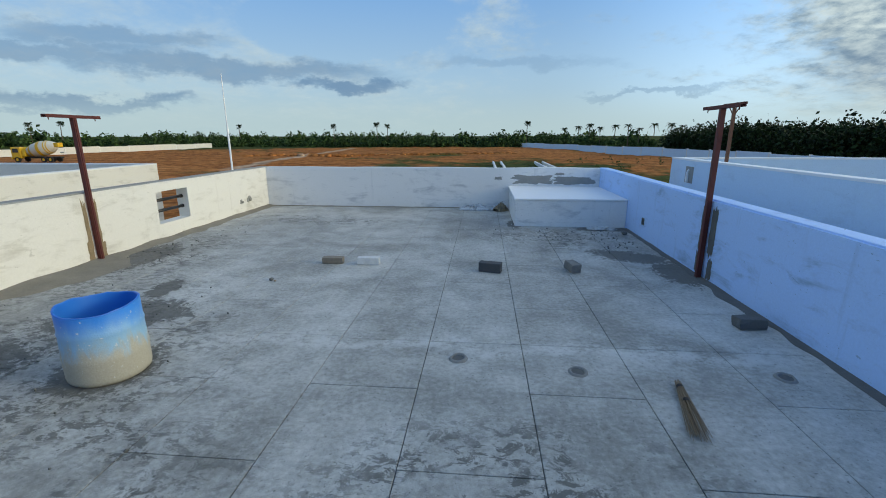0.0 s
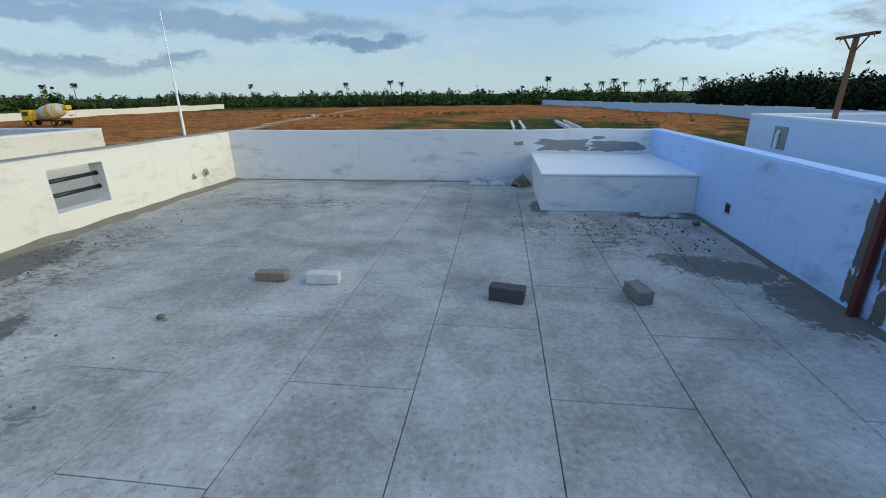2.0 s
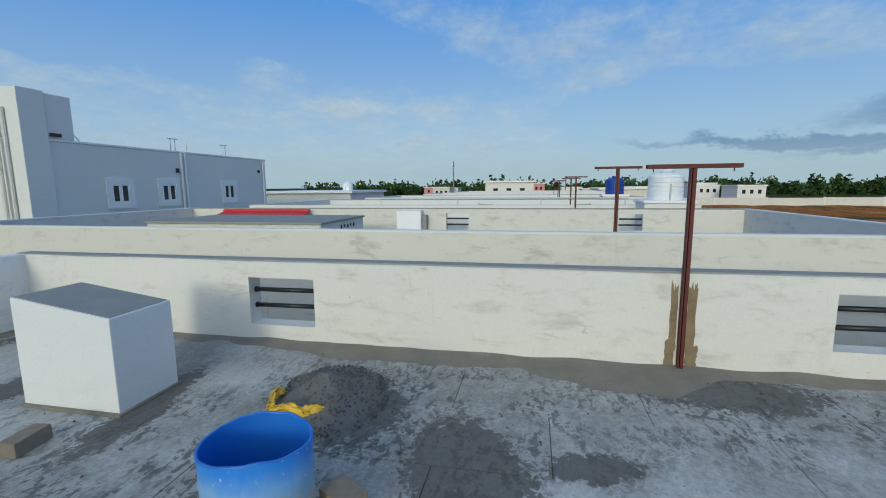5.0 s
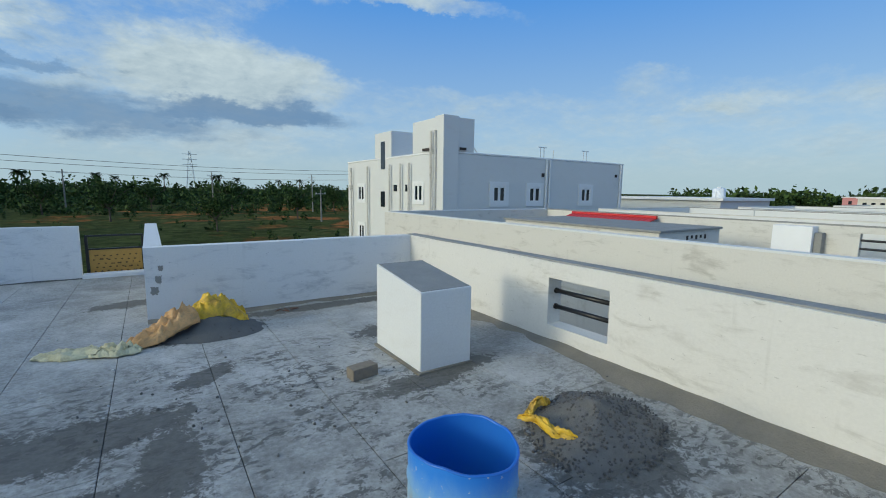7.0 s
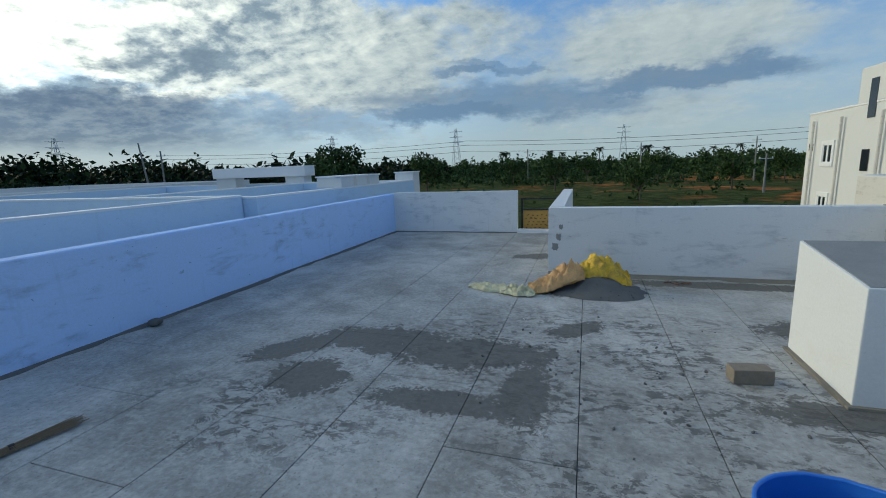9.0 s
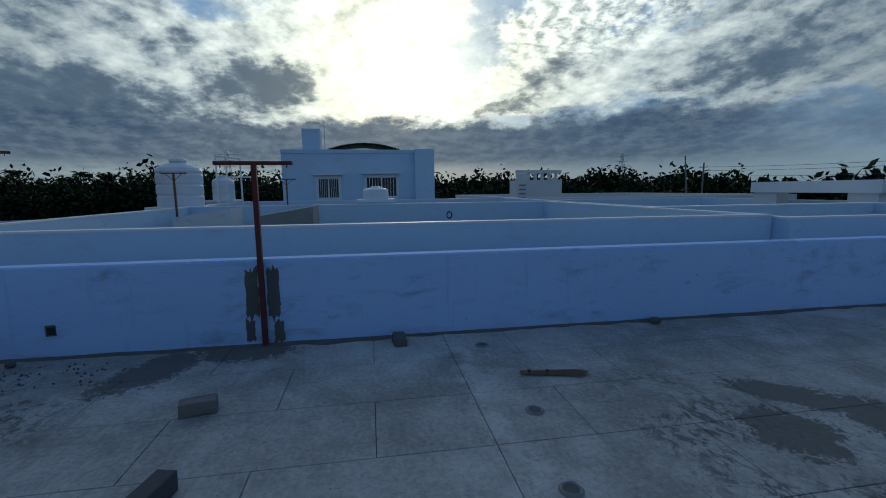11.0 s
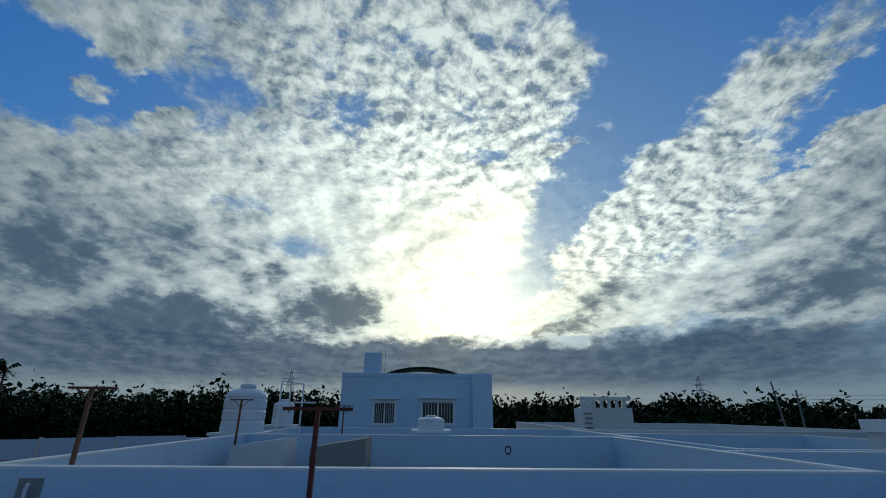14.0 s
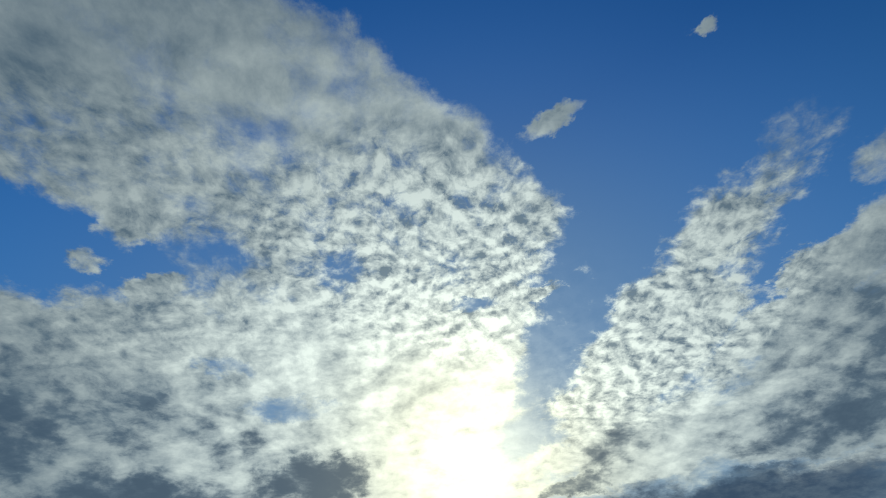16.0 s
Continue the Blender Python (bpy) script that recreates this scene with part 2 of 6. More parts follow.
    deep = n.range(n.m("ADD", dark, n.m("SUBTRACT", n.m("MULTIPLY", lump, 0.8), n.m("MULTIPLY", bulge, 1.3))), 0.25, 0.95)
    cloud = n.mix(n.m("MULTIPLY", deep, 0.80), cloud, n.mix(g1, (0.20, 0.30, 0.45), (0.26, 0.33, 0.43)))
    sky = n.mix(cover, clear, cloud)
    # long flat stratus bars low over the horizon
    sky = n.mix(n.m("MULTIPLY", bar, 1.0), sky, n.mix(g1, (0.15, 0.27, 0.48), (0.24, 0.32, 0.42)))
    # the dark bank under the sun
    edge = n.m("ADD", 0.150, n.m("MULTIPLY", n.m("SUBTRACT", n.noise(n.v("MULTIPLY", d, (1.0, 1.0, 2.2)), 9.0, 6.0, 0.66), 0.5), 0.13))
    bank = n.m("MULTIPLY", n.range(zc, n.m("SUBTRACT", edge, 0.016), n.m("ADD", edge, 0.016), 1.0, 0.0), n.range(zc, 0.02, 0.07))
    bank = n.m("MULTIPLY", bank, n.range(n.v("DOT_PRODUCT", d, (0.99, 0.0, 0.12)), 0.45, 0.80))
    # sun behind the clouds
    glow = n.m("MULTIPLY", n.m("ADD", n.m("MULTIPLY", g2, 0.22), n.m("MULTIPLY", g3, 2.4)), n.range(lump, -0.2, 0.15, 1.3, 0.7))
    sky = n.mix(1.0, sky, n.v("SCALE", (1.0, 0.90, 0.68), scale=glow), "ADD")
    sky = n.mix(n.m("MULTIPLY", bank, 0.93), sky, n.mix(n.range(n.m("ADD", lump, bulge), -0.2, 0.25), (0.17, 0.25, 0.40), (0.36, 0.45, 0.58)))
    # haze at the horizon
    sky = n.mix(n.m("MULTIPLY", n.range(zc, 0.0, 0.10, 1.0, 0.0), 0.75), sky, n.mix(g1, (0.55, 0.68, 0.75), (0.38, 0.43, 0.46)))
    sky = n.mix(n.range(z, -0.02, 0.0, 1.0, 0.0), sky, (0.12, 0.11, 0.08))
    bg = n.add("ShaderNodeBackground")
    n.put(bg.inputs[0], sky)
    bg.inputs[1].default_value = 1.0
    out = n.add("ShaderNodeOutputWorld")
    n.t.links.new(bg.outputs[0], out.inputs[0])


build_sky()
sun = new("sun", bpy.data.lights.new("sun", "SUN"))
sun.data.energy, sun.data.angle, sun.data.color = 1.55, radians(11), (1.0, 0.86, 0.66)
sun.matrix_world = look(SUN * 60, (0, 0, 0))


# ---- materials ----
def material(name):
    mat = bpy.data.materials.new(name)
    mat.use_nodes = True
    n = Nodes(mat.node_tree)
    bsdf, out = n.add("ShaderNodeBsdfPrincipled"), n.add("ShaderNodeOutputMaterial")
    n.t.links.new(bsdf.outputs[0], out.inputs[0])
    return mat, n, bsdf


def place(n):
    return n.add("ShaderNodeNewGeometry").outputs["Position"]


def bump(n, bsdf, height, strength=0.3, distance=0.01):
    b = n.add("ShaderNodeBump")
    b.inputs["Strength"].default_value, b.inputs["Distance"].default_value = strength, distance
    n.put(b.inputs["Height"], height)
    n.t.links.new(b.outputs[0], bsdf.inputs["Normal"])


def plain(name, col, rough=0.6, metal=0.0, var=0.25, scale=6.0, fine=60.0, relief=0.15, dist=0.004):
    """A surface of one colour with blotches, grain and a fine relief."""
    mat, n, b = material(name)
    p = place(n)
    big, small = n.noise(p, scale, 5.0, 0.6), n.noise(p, fine, 3.0, 0.6)
    k = n.m("ADD", 1.0 - var, n.m("ADD", n.m("MULTIPLY", big, var * 1.4), n.m("MULTIPLY", small, var * 0.6)))
    n.put(b.inputs["Base Color"], n.v("SCALE", tuple(col), scale=k))
    n.put(b.inputs["Roughness"], n.m("ADD", rough - 0.08, n.m("MULTIPLY", big, 0.16), clamp=True))
    b.inputs["Metallic"].default_value = metal
    bump(n, b, small, relief, dist)
    return mat


def ellipses(n, p, shapes, wobble, amount=0.9):
    """A mask of soft, ragged patches: rows of cx, cy, rx, ry, turn."""
    x, y, _ = n.xyz(p)
    best = None
    for cx, cy, rx, ry, turn in shapes:
        c, s = math.cos(radians(turn)), math.sin(radians(turn))
        ux, uy = n.m("SUBTRACT", x, cx), n.m("SUBTRACT", y, cy)
        a = n.m("ADD", n.m("MULTIPLY", ux, c / rx), n.m("MULTIPLY", uy, s / rx))
        b = n.m("ADD", n.m("MULTIPLY", ux, -s / ry), n.m("MULTIPLY", uy, c / ry))
        r = n.m("SQRT", n.m("ADD", n.m("MULTIPLY", a, a), n.m("MULTIPLY", b, b)))
        best = r if best is None else n.m("MINIMUM", best, r)
    return n.m("ADD", best, n.m("MULTIPLY", n.m("SUBTRACT", wobble, 0.5), amount))


def screed(name, panels=True):
    """Trowelled cement screed: pale bloom, dark damp patches, mortar crumbs."""
    mat, n, b = material(name)
    p = place(n)
    info = n.add("ShaderNodeObjectInfo").outputs["Random"]
    cloud, mid = n.noise(p, 0.55, 5.0, 0.62, 0.6), n.noise(p, 2.6, 6.0, 0.65, 0.4)
    grain, sand = n.noise(p, 24.0, 4.0, 0.65), n.noise(p, 170.0, 2.0, 0.5)
    tone = n.m("ADD", n.m("ADD", n.m("MULTIPLY", cloud, 0.70), n.m("MULTIPLY", mid, 0.46)), n.m("ADD", n.m("MULTIPLY", grain, 0.44), n.m("MULTIPLY", sand, 0.14)))
    tone = n.m("SUBTRACT", tone, 0.23)
    if panels:
        tone = n.m("ADD", tone, n.m("MULTIPLY", n.m("SUBTRACT", info, 0.5), 0.03))
    col = n.ramp(n.range(tone, 0.40, 0.88, smooth=False), [(0.0, (0.19, 0.185, 0.165)), (0.35, (0.31, 0.305, 0.28)), (0.65, (0.45, 0.445, 0.415)), (1.0, (0.60, 0.60, 0.57))])
    # warmer, dirtier ground towards the heaps
    x, y, z = n.xyz(p)
    dirty = n.m("MULTIPLY", n.range(x, -1.6, -3.6), n.range(n.m("ADD", y, n.m("MULTIPLY", cloud, 3.0)), 8.6, 5.6))
    col = n.mix(n.m("MULTIPLY", dirty, 0.15), col, (0.27, 0.255, 0.215))
    # dark wet mortar left on the slab
    wob = n.m("ADD", n.noise(p, 3.4, 6.0, 0.72, 0.5), n.m("MULTIPLY", n.m("SUBTRACT", n.noise(p, 17.0, 6.0, 0.75, 0.8), 0.5), 1.15))
    wet = ellipses(n, p, [
        (-3.46, 5.37, 0.66, 0.42, 25), (-3.62, 6.20, 0.16, 0.34, 10), (0.70, 2.50, 0.46, 0.22, 46), (-0.10, 2.14, 0.80, 0.34, 4), (-0.98, 2.26, 0.80, 0.34, 8), (-1.54, 2.85, 0.20, 0.50, 4), (0.20, 2.98, 0.36, 0.32, -30), (-0.95, 3.10, 0.55, 0.17, 0),
        (-2.0, 0.05, 0.75, 0.34, 6), (-3.6, -0.45, 1.7, 0.18, 0), (-1.86, 1.47, 0.34, 0.17, 46), (2.25, 8.05, 0.62, 0.32, -25), (2.62, 7.3, 0.28, 0.55, 0),
        (-4.10, 4.25, 0.70, 0.52, 30), (-2.75, 4.40, 0.40, 0.38, 0), (-3.75, 2.6, 0.8, 0.20, 10), (2.45, 10.0, 0.7, 0.18, 0), (0.72, 10.4, 0.14, 0.45, 0),
        (-4.95, 7.5, 0.42, 0.75, 0), (-3.9, 1.1, 0.42, 0.26, 15), (-1.1, -2.0, 0.5, 0.25, 15)], wob, 1.5)
    damp = n.range(wet, 0.86, 1.02, 1.0, 0.0)
    col = n.mix(n.m("MULTIPLY", damp, 0.88), col, n.mix(grain, (0.085, 0.082, 0.070), (0.15, 0.145, 0.13)))
    # scaly crumbs of mortar trodden into the slab
    crumb = n.noise(n.v("MULTIPLY", p, (1.0, 1.5, 1.0)), 8.0, 7.0, 0.78, 0.5)
    zone = ellipses(n, p, [(-3.6, 4.4, 1.9, 2.6, 20), (-2.2, 2.1, 2.3, 1.5, 10), (-4.6, 7.4, 0.9, 1.6, 0), (1.3, 9.2, 1.1, 0.9, 0), (-3.4, 10.6, 1.9, 0.5, -10), (0.2, 3.5, 1.2, 0.6, 0), (-2.4, 3.4, 1.0, 0.6, 20), (-3.0, 2.9, 1.2, 0.9, 0), (-3.4, 3.7, 1.2, 1.0, 0), (-2.2, 3.45, 0.35, 0.5, 30)], cloud, 0.9)
    where = n.m("MULTIPLY", n.range(zone, 0.45, 1.35, 1.0, 0.0), n.m("MULTIPLY", n.range(crumb, 0.505, 0.535), n.range(n.noise(p, 1.7, 5.0, 0.62, 0.3), 0.42, 0.54, 0.18, 1.0)))
    col = n.mix(n.m("MULTIPLY", where, 0.80), col, (0.095, 0.092, 0.082))
    # pale slurry smeared along the pour line
    off = n.m("ABSOLUTE", n.m("ADD", n.m("SUBTRACT", y, 5.02), n.m("MULTIPLY", n.m("SUBTRACT", n.noise(p, 1.6, 5.0, 0.65, 0.4), 0.5), 0.75)))
    slurry = n.m("MULTIPLY", n.m("MULTIPLY", n.range(off, 0.02, 0.15, 1.0, 0.0), n.range(x, -2.7, -1.6)), n.range(n.noise(p, 6.0, 5.0, 0.7), 0.36, 0.56))
    col = n.mix(n.m("MULTIPLY", slurry, 0.75), col, (0.56, 0.56, 0.535))
    # small pits everywhere
    pits = n.range(n.noise(p, 38.0, 3.0, 0.6), 0.63, 0.68)
    col = n.mix(n.m("MULTIPLY", pits, 0.65), col, (0.12, 0.12, 0.115))
    n.put(b.inputs["Base Color"], col)
    n.put(b.inputs["Roughness"], n.m("ADD", 0.66, n.m("MULTIPLY", mid, 0.3)))
    b.inputs["Specular IOR Level"].default_value = 0.32
    h = n.m("ADD", n.m("ADD", n.m("MULTIPLY", grain, 0.6), n.m("MULTIPLY", sand, 0.25)), n.m("ADD", n.m("MULTIPLY", where, 1.0), n.m("MULTIPLY", damp, 0.5)))
    bump(n, b, h, 0.45, 0.008)
    return mat


def limewash(name, base, stain, amount=0.5, cracks=True, fine=1.0):
    """White-washed plaster with thin, patchy coats, drips and scuffs."""
    mat, n, b = material(name)
    p = place(n)
    x, y, z = n.xyz(p)
    cloud = n.noise(p, 1.1, 6.0, 0.65, 0.8)
    smear = n.noise(n.v("MULTIPLY", p, (0.9, 0.9, 3.2)), 2.2, 5.0, 0.68, 0.5)
    drip = n.noise(n.v("MULTIPLY", p, (5.0, 5.0, 0.5)), 1.6, 4.0, 0.6)
    grain = n.noise(p, 42.0 * fine, 4.0, 0.65)
    f = n.m("MULTIPLY", n.range(n.m("ADD", n.m("MULTIPLY", smear, 0.65), n.m("MULTIPLY", cloud, 0.45)), 0.55, 0.78), amount)
    col = n.mix(f, base, stain)
    col = n.mix(n.m("MULTIPLY", n.range(drip, 0.60, 0.75), 0.28 * amount), col, stain)
    marks = n.m("MULTIPLY", n.range(n.noise(n.v("MULTIPLY", p, (1.0, 1.0, 2.5)), 4.5, 4.0, 0.7, 1.2), 0.66, 0.72), 0.55 * amount)
    col = n.mix(marks, col, tuple(c * 0.62 for c in stain))
    specks = n.m("MULTIPLY", n.range(n.noise(n.v("MULTIPLY", p, (1.0, 1.0, 1.6)), 16.0, 5.0, 0.72, 0.8), 0.665, 0.70), 0.8 * amount)
    col = n.mix(specks, col, tuple(c * 0.5 for c in stain))
    n.put(b.inputs["Base Color"], n.v("SCALE", col, scale=n.m("ADD", 0.92, n.m("MULTIPLY", grain, 0.16))))
    b.inputs["Roughness"].default_value = 0.88
    b.inputs["Specular IOR Level"].default_value = 0.2
    bump(n, b, n.m("ADD", grain, n.m("MULTIPLY", smear, 1.5)), 0.3, 0.006)
    return mat


M_SCREED = screed("cement_screed")
M_BASE = plain("dark_joint_cement", (0.09, 0.088, 0.08), 0.9)
M_LEFT = limewash("whitewash_warm", (0.68, 0.665, 0.625), (0.41, 0.39, 0.345), 0.66)
M_WALL = limewash("whitewash_cool", (0.74, 0.745, 0.74), (0.38, 0.40, 0.42), 0.8)
# east parapet: the blue of its shade is put into the whitewash colour
M_RIGHT = limewash("whitewash_shade_blue", (0.45, 0.62, 0.93), (0.26, 0.36, 0.54), 0.95)
# walls to the east, backlit: blue of their shade mixed into the whitewash
M_NEAR = limewash("neighbour_shade_tint", (0.57, 0.71, 0.86), (0.40, 0.50, 0.62), 0.5)
M_FAR = limewash("paint_far", (0.69, 0.70, 0.695), (0.60, 0.59, 0.56), 0.35)
M_CREAM = limewash("paint_cream", (0.64, 0.625, 0.58), (0.38, 0.365, 0.325), 0.75)
M_CLEAN = plain("white_paint", (0.80, 0.81, 0.82), 0.6, 0, 0.06, 3, 40, 0.1)
M_CEMENT = plain("grey_cement", (0.27, 0.27, 0.255), 0.9, 0, 0.35, 5, 70, 0.5, 0.008)
M_MORTAR = plain("brown_mortar", (0.215, 0.195, 0.155), 0.95, 0, 0.45, 4, 45, 0.8, 0.012)
M_DARKCEM = plain("dark_damp_cement", (0.115, 0.115, 0.11), 0.9, 0, 0.4, 7, 60, 0.6, 0.01)
M_OXIDE = plain("red_oxide_steel", (0.10, 0.023, 0.019), 0.6, 0.2, 0.45, 12, 90, 0.3)
M_STREAK = plain("rusty_mortar", (0.235, 0.18, 0.11), 0.95, 0, 0.6, 9, 45, 0.8, 0.012)
M_RUSTY = plain("rusty_steel", (0.16, 0.075, 0.045), 0.75, 0.2, 0.5, 9, 80, 0.4)
M_BLACK = plain("black_pipe", (0.012, 0.012, 0.013), 0.4, 0, 0.3, 10, 90, 0.1)
M_GALV = plain("galvanised_steel", (0.55, 0.57, 0.58), 0.45, 0.5, 0.2, 8, 60, 0.1)
M_GRAVEL = plain("crushed_stone", (0.16, 0.155, 0.14), 0.95, 0, 0.55, 14, 120, 0.8, 0.015)
M_CHIP = plain("crushed_chips", (0.105, 0.10, 0.095), 0.95, 0, 0.6, 40, 160, 0.5)
M_STONE = plain("grey_stone", (0.24, 0.235, 0.22), 0.9, 0, 0.4, 30, 160, 0.5)
M_BRICKG = plain("grey_block", (0.19, 0.18, 0.165), 0.92, 0, 0.4, 22, 150, 0.7, 0.006)
M_BRICKB = plain("brown_block", (0.23, 0.195, 0.15), 0.92, 0, 0.4, 20, 140, 0.7, 0.006)
M_BRICKW = plain("whitened_block", (0.60, 0.60, 0.585), 0.9, 0, 0.35, 14, 120, 0.6, 0.006)
M_BRICKD = plain("dark_block", (0.075, 0.075, 0.078), 0.92, 0, 0.35, 20, 140, 0.7, 0.006)
M_STRAW = plain("broom_straw", (0.23, 0.165, 0.10), 0.8, 0, 0.5, 40, 200, 0.3)
M_TWINE = plain("twine", (0.05, 0.04, 0.035), 0.9)


def sacking(name, col, dark):
    """Woven plastic sack: fine weave, creases, dirt."""
    mat, n, b = material(name)
    p = place(n)
    dirt, crease = n.noise(p, 7.0, 5.0, 0.65, 0.5), n.noise(p, 26.0, 4.0, 0.6, 1.0)
    col = n.mix(n.range(dirt, 0.42, 0.68), col, dark)
    n.put(b.inputs["Base Color"], n.v("SCALE", col, scale=n.m("ADD", 0.75, n.m("MULTIPLY", crease, 0.5))))
    b.inputs["Roughness"].default_value = 0.5
    w = n.add("ShaderNodeTexWave")
    n.put(w.inputs["Vector"], p)
    w.inputs["Scale"].default_value = 120
    bump(n, b, n.m("ADD", crease, n.m("MULTIPLY", w.outputs[1], 0.15)), 0.5, 0.01)
    return mat


M_SACKY = sacking("yellow_sack", (0.78, 0.50, 0.035), (0.50, 0.30, 0.05))
M_SACKO = sacking("orange_sack", (0.70, 0.40, 0.16), (0.52, 0.32, 0.14))
M_SACKW = sacking("pale_sack", (0.66, 0.62, 0.40), (0.48, 0.44, 0.26))
M_RAG = sacking("grey_sheet", (0.55, 0.57, 0.58), (0.22, 0.22, 0.21))
M_SACKB = sacking("brown_sack", (0.28, 0.22, 0.13), (0.12, 0.10, 0.07))


def drum_plastic():
    """Blue plastic, its lower part coated with dried cement splashes."""
    mat, n, b = material("blue_drum_plastic")
    p = place(n)
    x, y, z = n.xyz(p)
    ragged = n.noise(n.v("MULTIPLY", p, (3.0, 3.0, 1.2)), 3.0, 5.0, 0.7, 0.6)
    spot, grain = n.noise(p, 34.0, 3.0, 0.6), n.noise(p, 90.0, 3.0, 0.6)
    level = n.m("ADD", z, n.m("MULTIPLY", n.m("SUBTRACT", ragged, 0.5), 0.40))
    blue = n.mix(n.range(n.m("ADD", z, n.m("MULTIPLY", ragged, 0.15)), 0.40, 0.62), (0.24, 0.42, 0.60), (0.035, 0.22, 0.70))
    col = n.mix(n.m("MULTIPLY", n.range(level, 0.20, 0.36, 1.0, 0.0), 0.96), blue, n.mix(grain, (0.30, 0.27, 0.20), (0.46, 0.43, 0.35)))
    col = n.mix(n.range(spot, 0.66, 0.72), col, (0.55, 0.57, 0.58))
    n.put(b.inputs["Base Color"], col)
    n.put(b.inputs["Roughness"], n.range(level, 0.2, 0.4, 0.85, 0.42))
    bump(n, b, n.m("ADD", grain, spot), 0.25, 0.004)
    return mat


def inner_plastic():
    mat, n, b = material("blue_plastic_inside")
    p = place(n)
    z = n.xyz(p)[2]
    dirt = n.noise(n.v("MULTIPLY", p, (4.0, 4.0, 9.0)), 3.0, 5.0, 0.65, 0.4)
    col = n.mix(n.range(n.m("ADD", z, n.m("MULTIPLY", dirt, 0.25)), 0.15, 0.35), (0.06, 0.09, 0.15), (0.025, 0.16, 0.58))
    n.put(b.inputs["Base Color"], col)
    b.inputs["Roughness"].default_value = 0.4
    return mat


M_DRUM, M_DRUMIN = drum_plastic(), inner_plastic()


def soil():
    """Ploughed red earth with tyre tracks, grass and scrub further out."""
    mat, n, b = material("field_earth")
    p = place(n)
    x, y, z = n.xyz(p)
    big, mid = n.noise(p, 0.018, 6.0, 0.62, 0.6), n.noise(p, 0.11, 6.0, 0.66, 0.5)
    fine = n.noise(p, 1.3, 5.0, 0.7)
    streak = n.noise(n.v("MULTIPLY", p, (0.05, 0.42, 1.0)), 1.0, 5.0, 0.65, 0.5)
    earth = n.ramp(n.m("ADD", n.m("MULTIPLY", streak, 0.55), n.m("MULTIPLY", fine, 0.45)), [(0.30, (0.12, 0.043, 0.014)), (0.5, (0.33, 0.125, 0.036)), (0.70, (0.52, 0.24, 0.085))])
    grass = n.ramp(n.m("ADD", n.m("MULTIPLY", mid, 0.5), n.m("MULTIPLY", fine, 0.5)), [(0.3, (0.022, 0.030, 0.008)), (0.55, (0.060, 0.072, 0.020)), (0.75, (0.145, 0.125, 0.045))])
    south = n.range(y, 10.0, -25.0)
    near = n.range(n.v("LENGTH", n.v("SUBTRACT", p, (10.0, 52.0, 0.0))), 15.0, 75.0, 0.30, 0.0)
    k = n.m("ADD", n.m("ADD", n.m("MULTIPLY", n.m("SUBTRACT", big, 0.5), 1.6), n.m("MULTIPLY", n.m("SUBTRACT", mid, 0.5), 1.2)), n.m("ADD", n.m("MULTIPLY", south, 0.42), near))
    far = n.range(n.v("LENGTH", p), 170.0, 260.0, 0.0, 0.8)
    col = n.mix(n.range(n.m("ADD", k, far), 0.12, 0.34), earth, grass)
    # a pale cart track worn across the field
    rx, ry = n.m("SUBTRACT", x, -40.5), n.m("SUBTRACT", y, 73.0)
    along = n.m("ADD", n.m("MULTIPLY", rx, -0.121), n.m("MULTIPLY", ry, 0.993))
    across = n.m("ABSOLUTE", n.m("ADD", n.m("SUBTRACT", n.m("MULTIPLY", ry, -0.121), n.m("MULTIPLY", rx, 0.993)), n.m("MULTIPLY", n.m("SUBTRACT", mid, 0.5), 3.0)))
    track = n.m("MULTIPLY", n.range(across, 0.7, 1.8, 1.0, 0.0), n.m("MULTIPLY", n.range(along, -8.0, 0.0), n.range(along, 109.6, 117.6, 1.0, 0.0)))
    col = n.mix(n.m("MULTIPLY", track, 0.8), col, (0.50, 0.36, 0.24))
    clod = n.noise(p, 0.55, 6.0, 0.72)
    col = n.v("SCALE", col, scale=n.range(clod, 0.35, 0.65, 0.62, 1.35))
    n.put(b.inputs["Base Color"], col)
    b.inputs["Roughness"].default_value = 0.95
    b.inputs["Specular IOR Level"].default_value = 0.03
    bump(n, b, n.m("ADD", fine, mid), 0.6, 0.25)
    return mat


def foliage(name, dark, light):
    mat, n, b = material(name)
    p = place(n)
    rnd = n.add("ShaderNodeNewGeometry").outputs["Random Per Island"]
    clump = n.noise(p, 0.35, 3.0, 0.6)
    f = n.m("ADD", n.m("MULTIPLY", rnd, 0.5), n.m("MULTIPLY", clump, 0.5))
    n.put(b.inputs["Base Color"], n.mix(n.range(f, 0.25, 0.8), dark, light))
    b.inputs["Roughness"].default_value = 0.65
    b.inputs["Specular IOR Level"].default_value = 0.1
    return mat


M_SOIL = soil()
M_LEAF = foliage("tree_leaves", (0.022, 0.042, 0.014), (0.075, 0.125, 0.036))
# darker leaf copy: backlit gloom and self-shading of dense crowns put into the colour
M_LEAFD = foliage("shaded_wood_leaves", (0.006, 0.013, 0.005), (0.026, 0.048, 0.014))
M_PALM = foliage("palm_leaves", (0.012, 0.022, 0.008), (0.04, 0.065, 0.02))
M_BARK = plain("bark", (0.10, 0.08, 0.06), 0.95, 0, 0.4, 3, 20, 0.5)
M_GLASS = plain("dark_window_glass", (0.018, 0.024, 0.032), 0.12, 0, 0.2, 2, 10, 0.0)
M_FRAME = plain("white_window_frame", (0.78, 0.79, 0.80), 0.45, 0, 0.05)
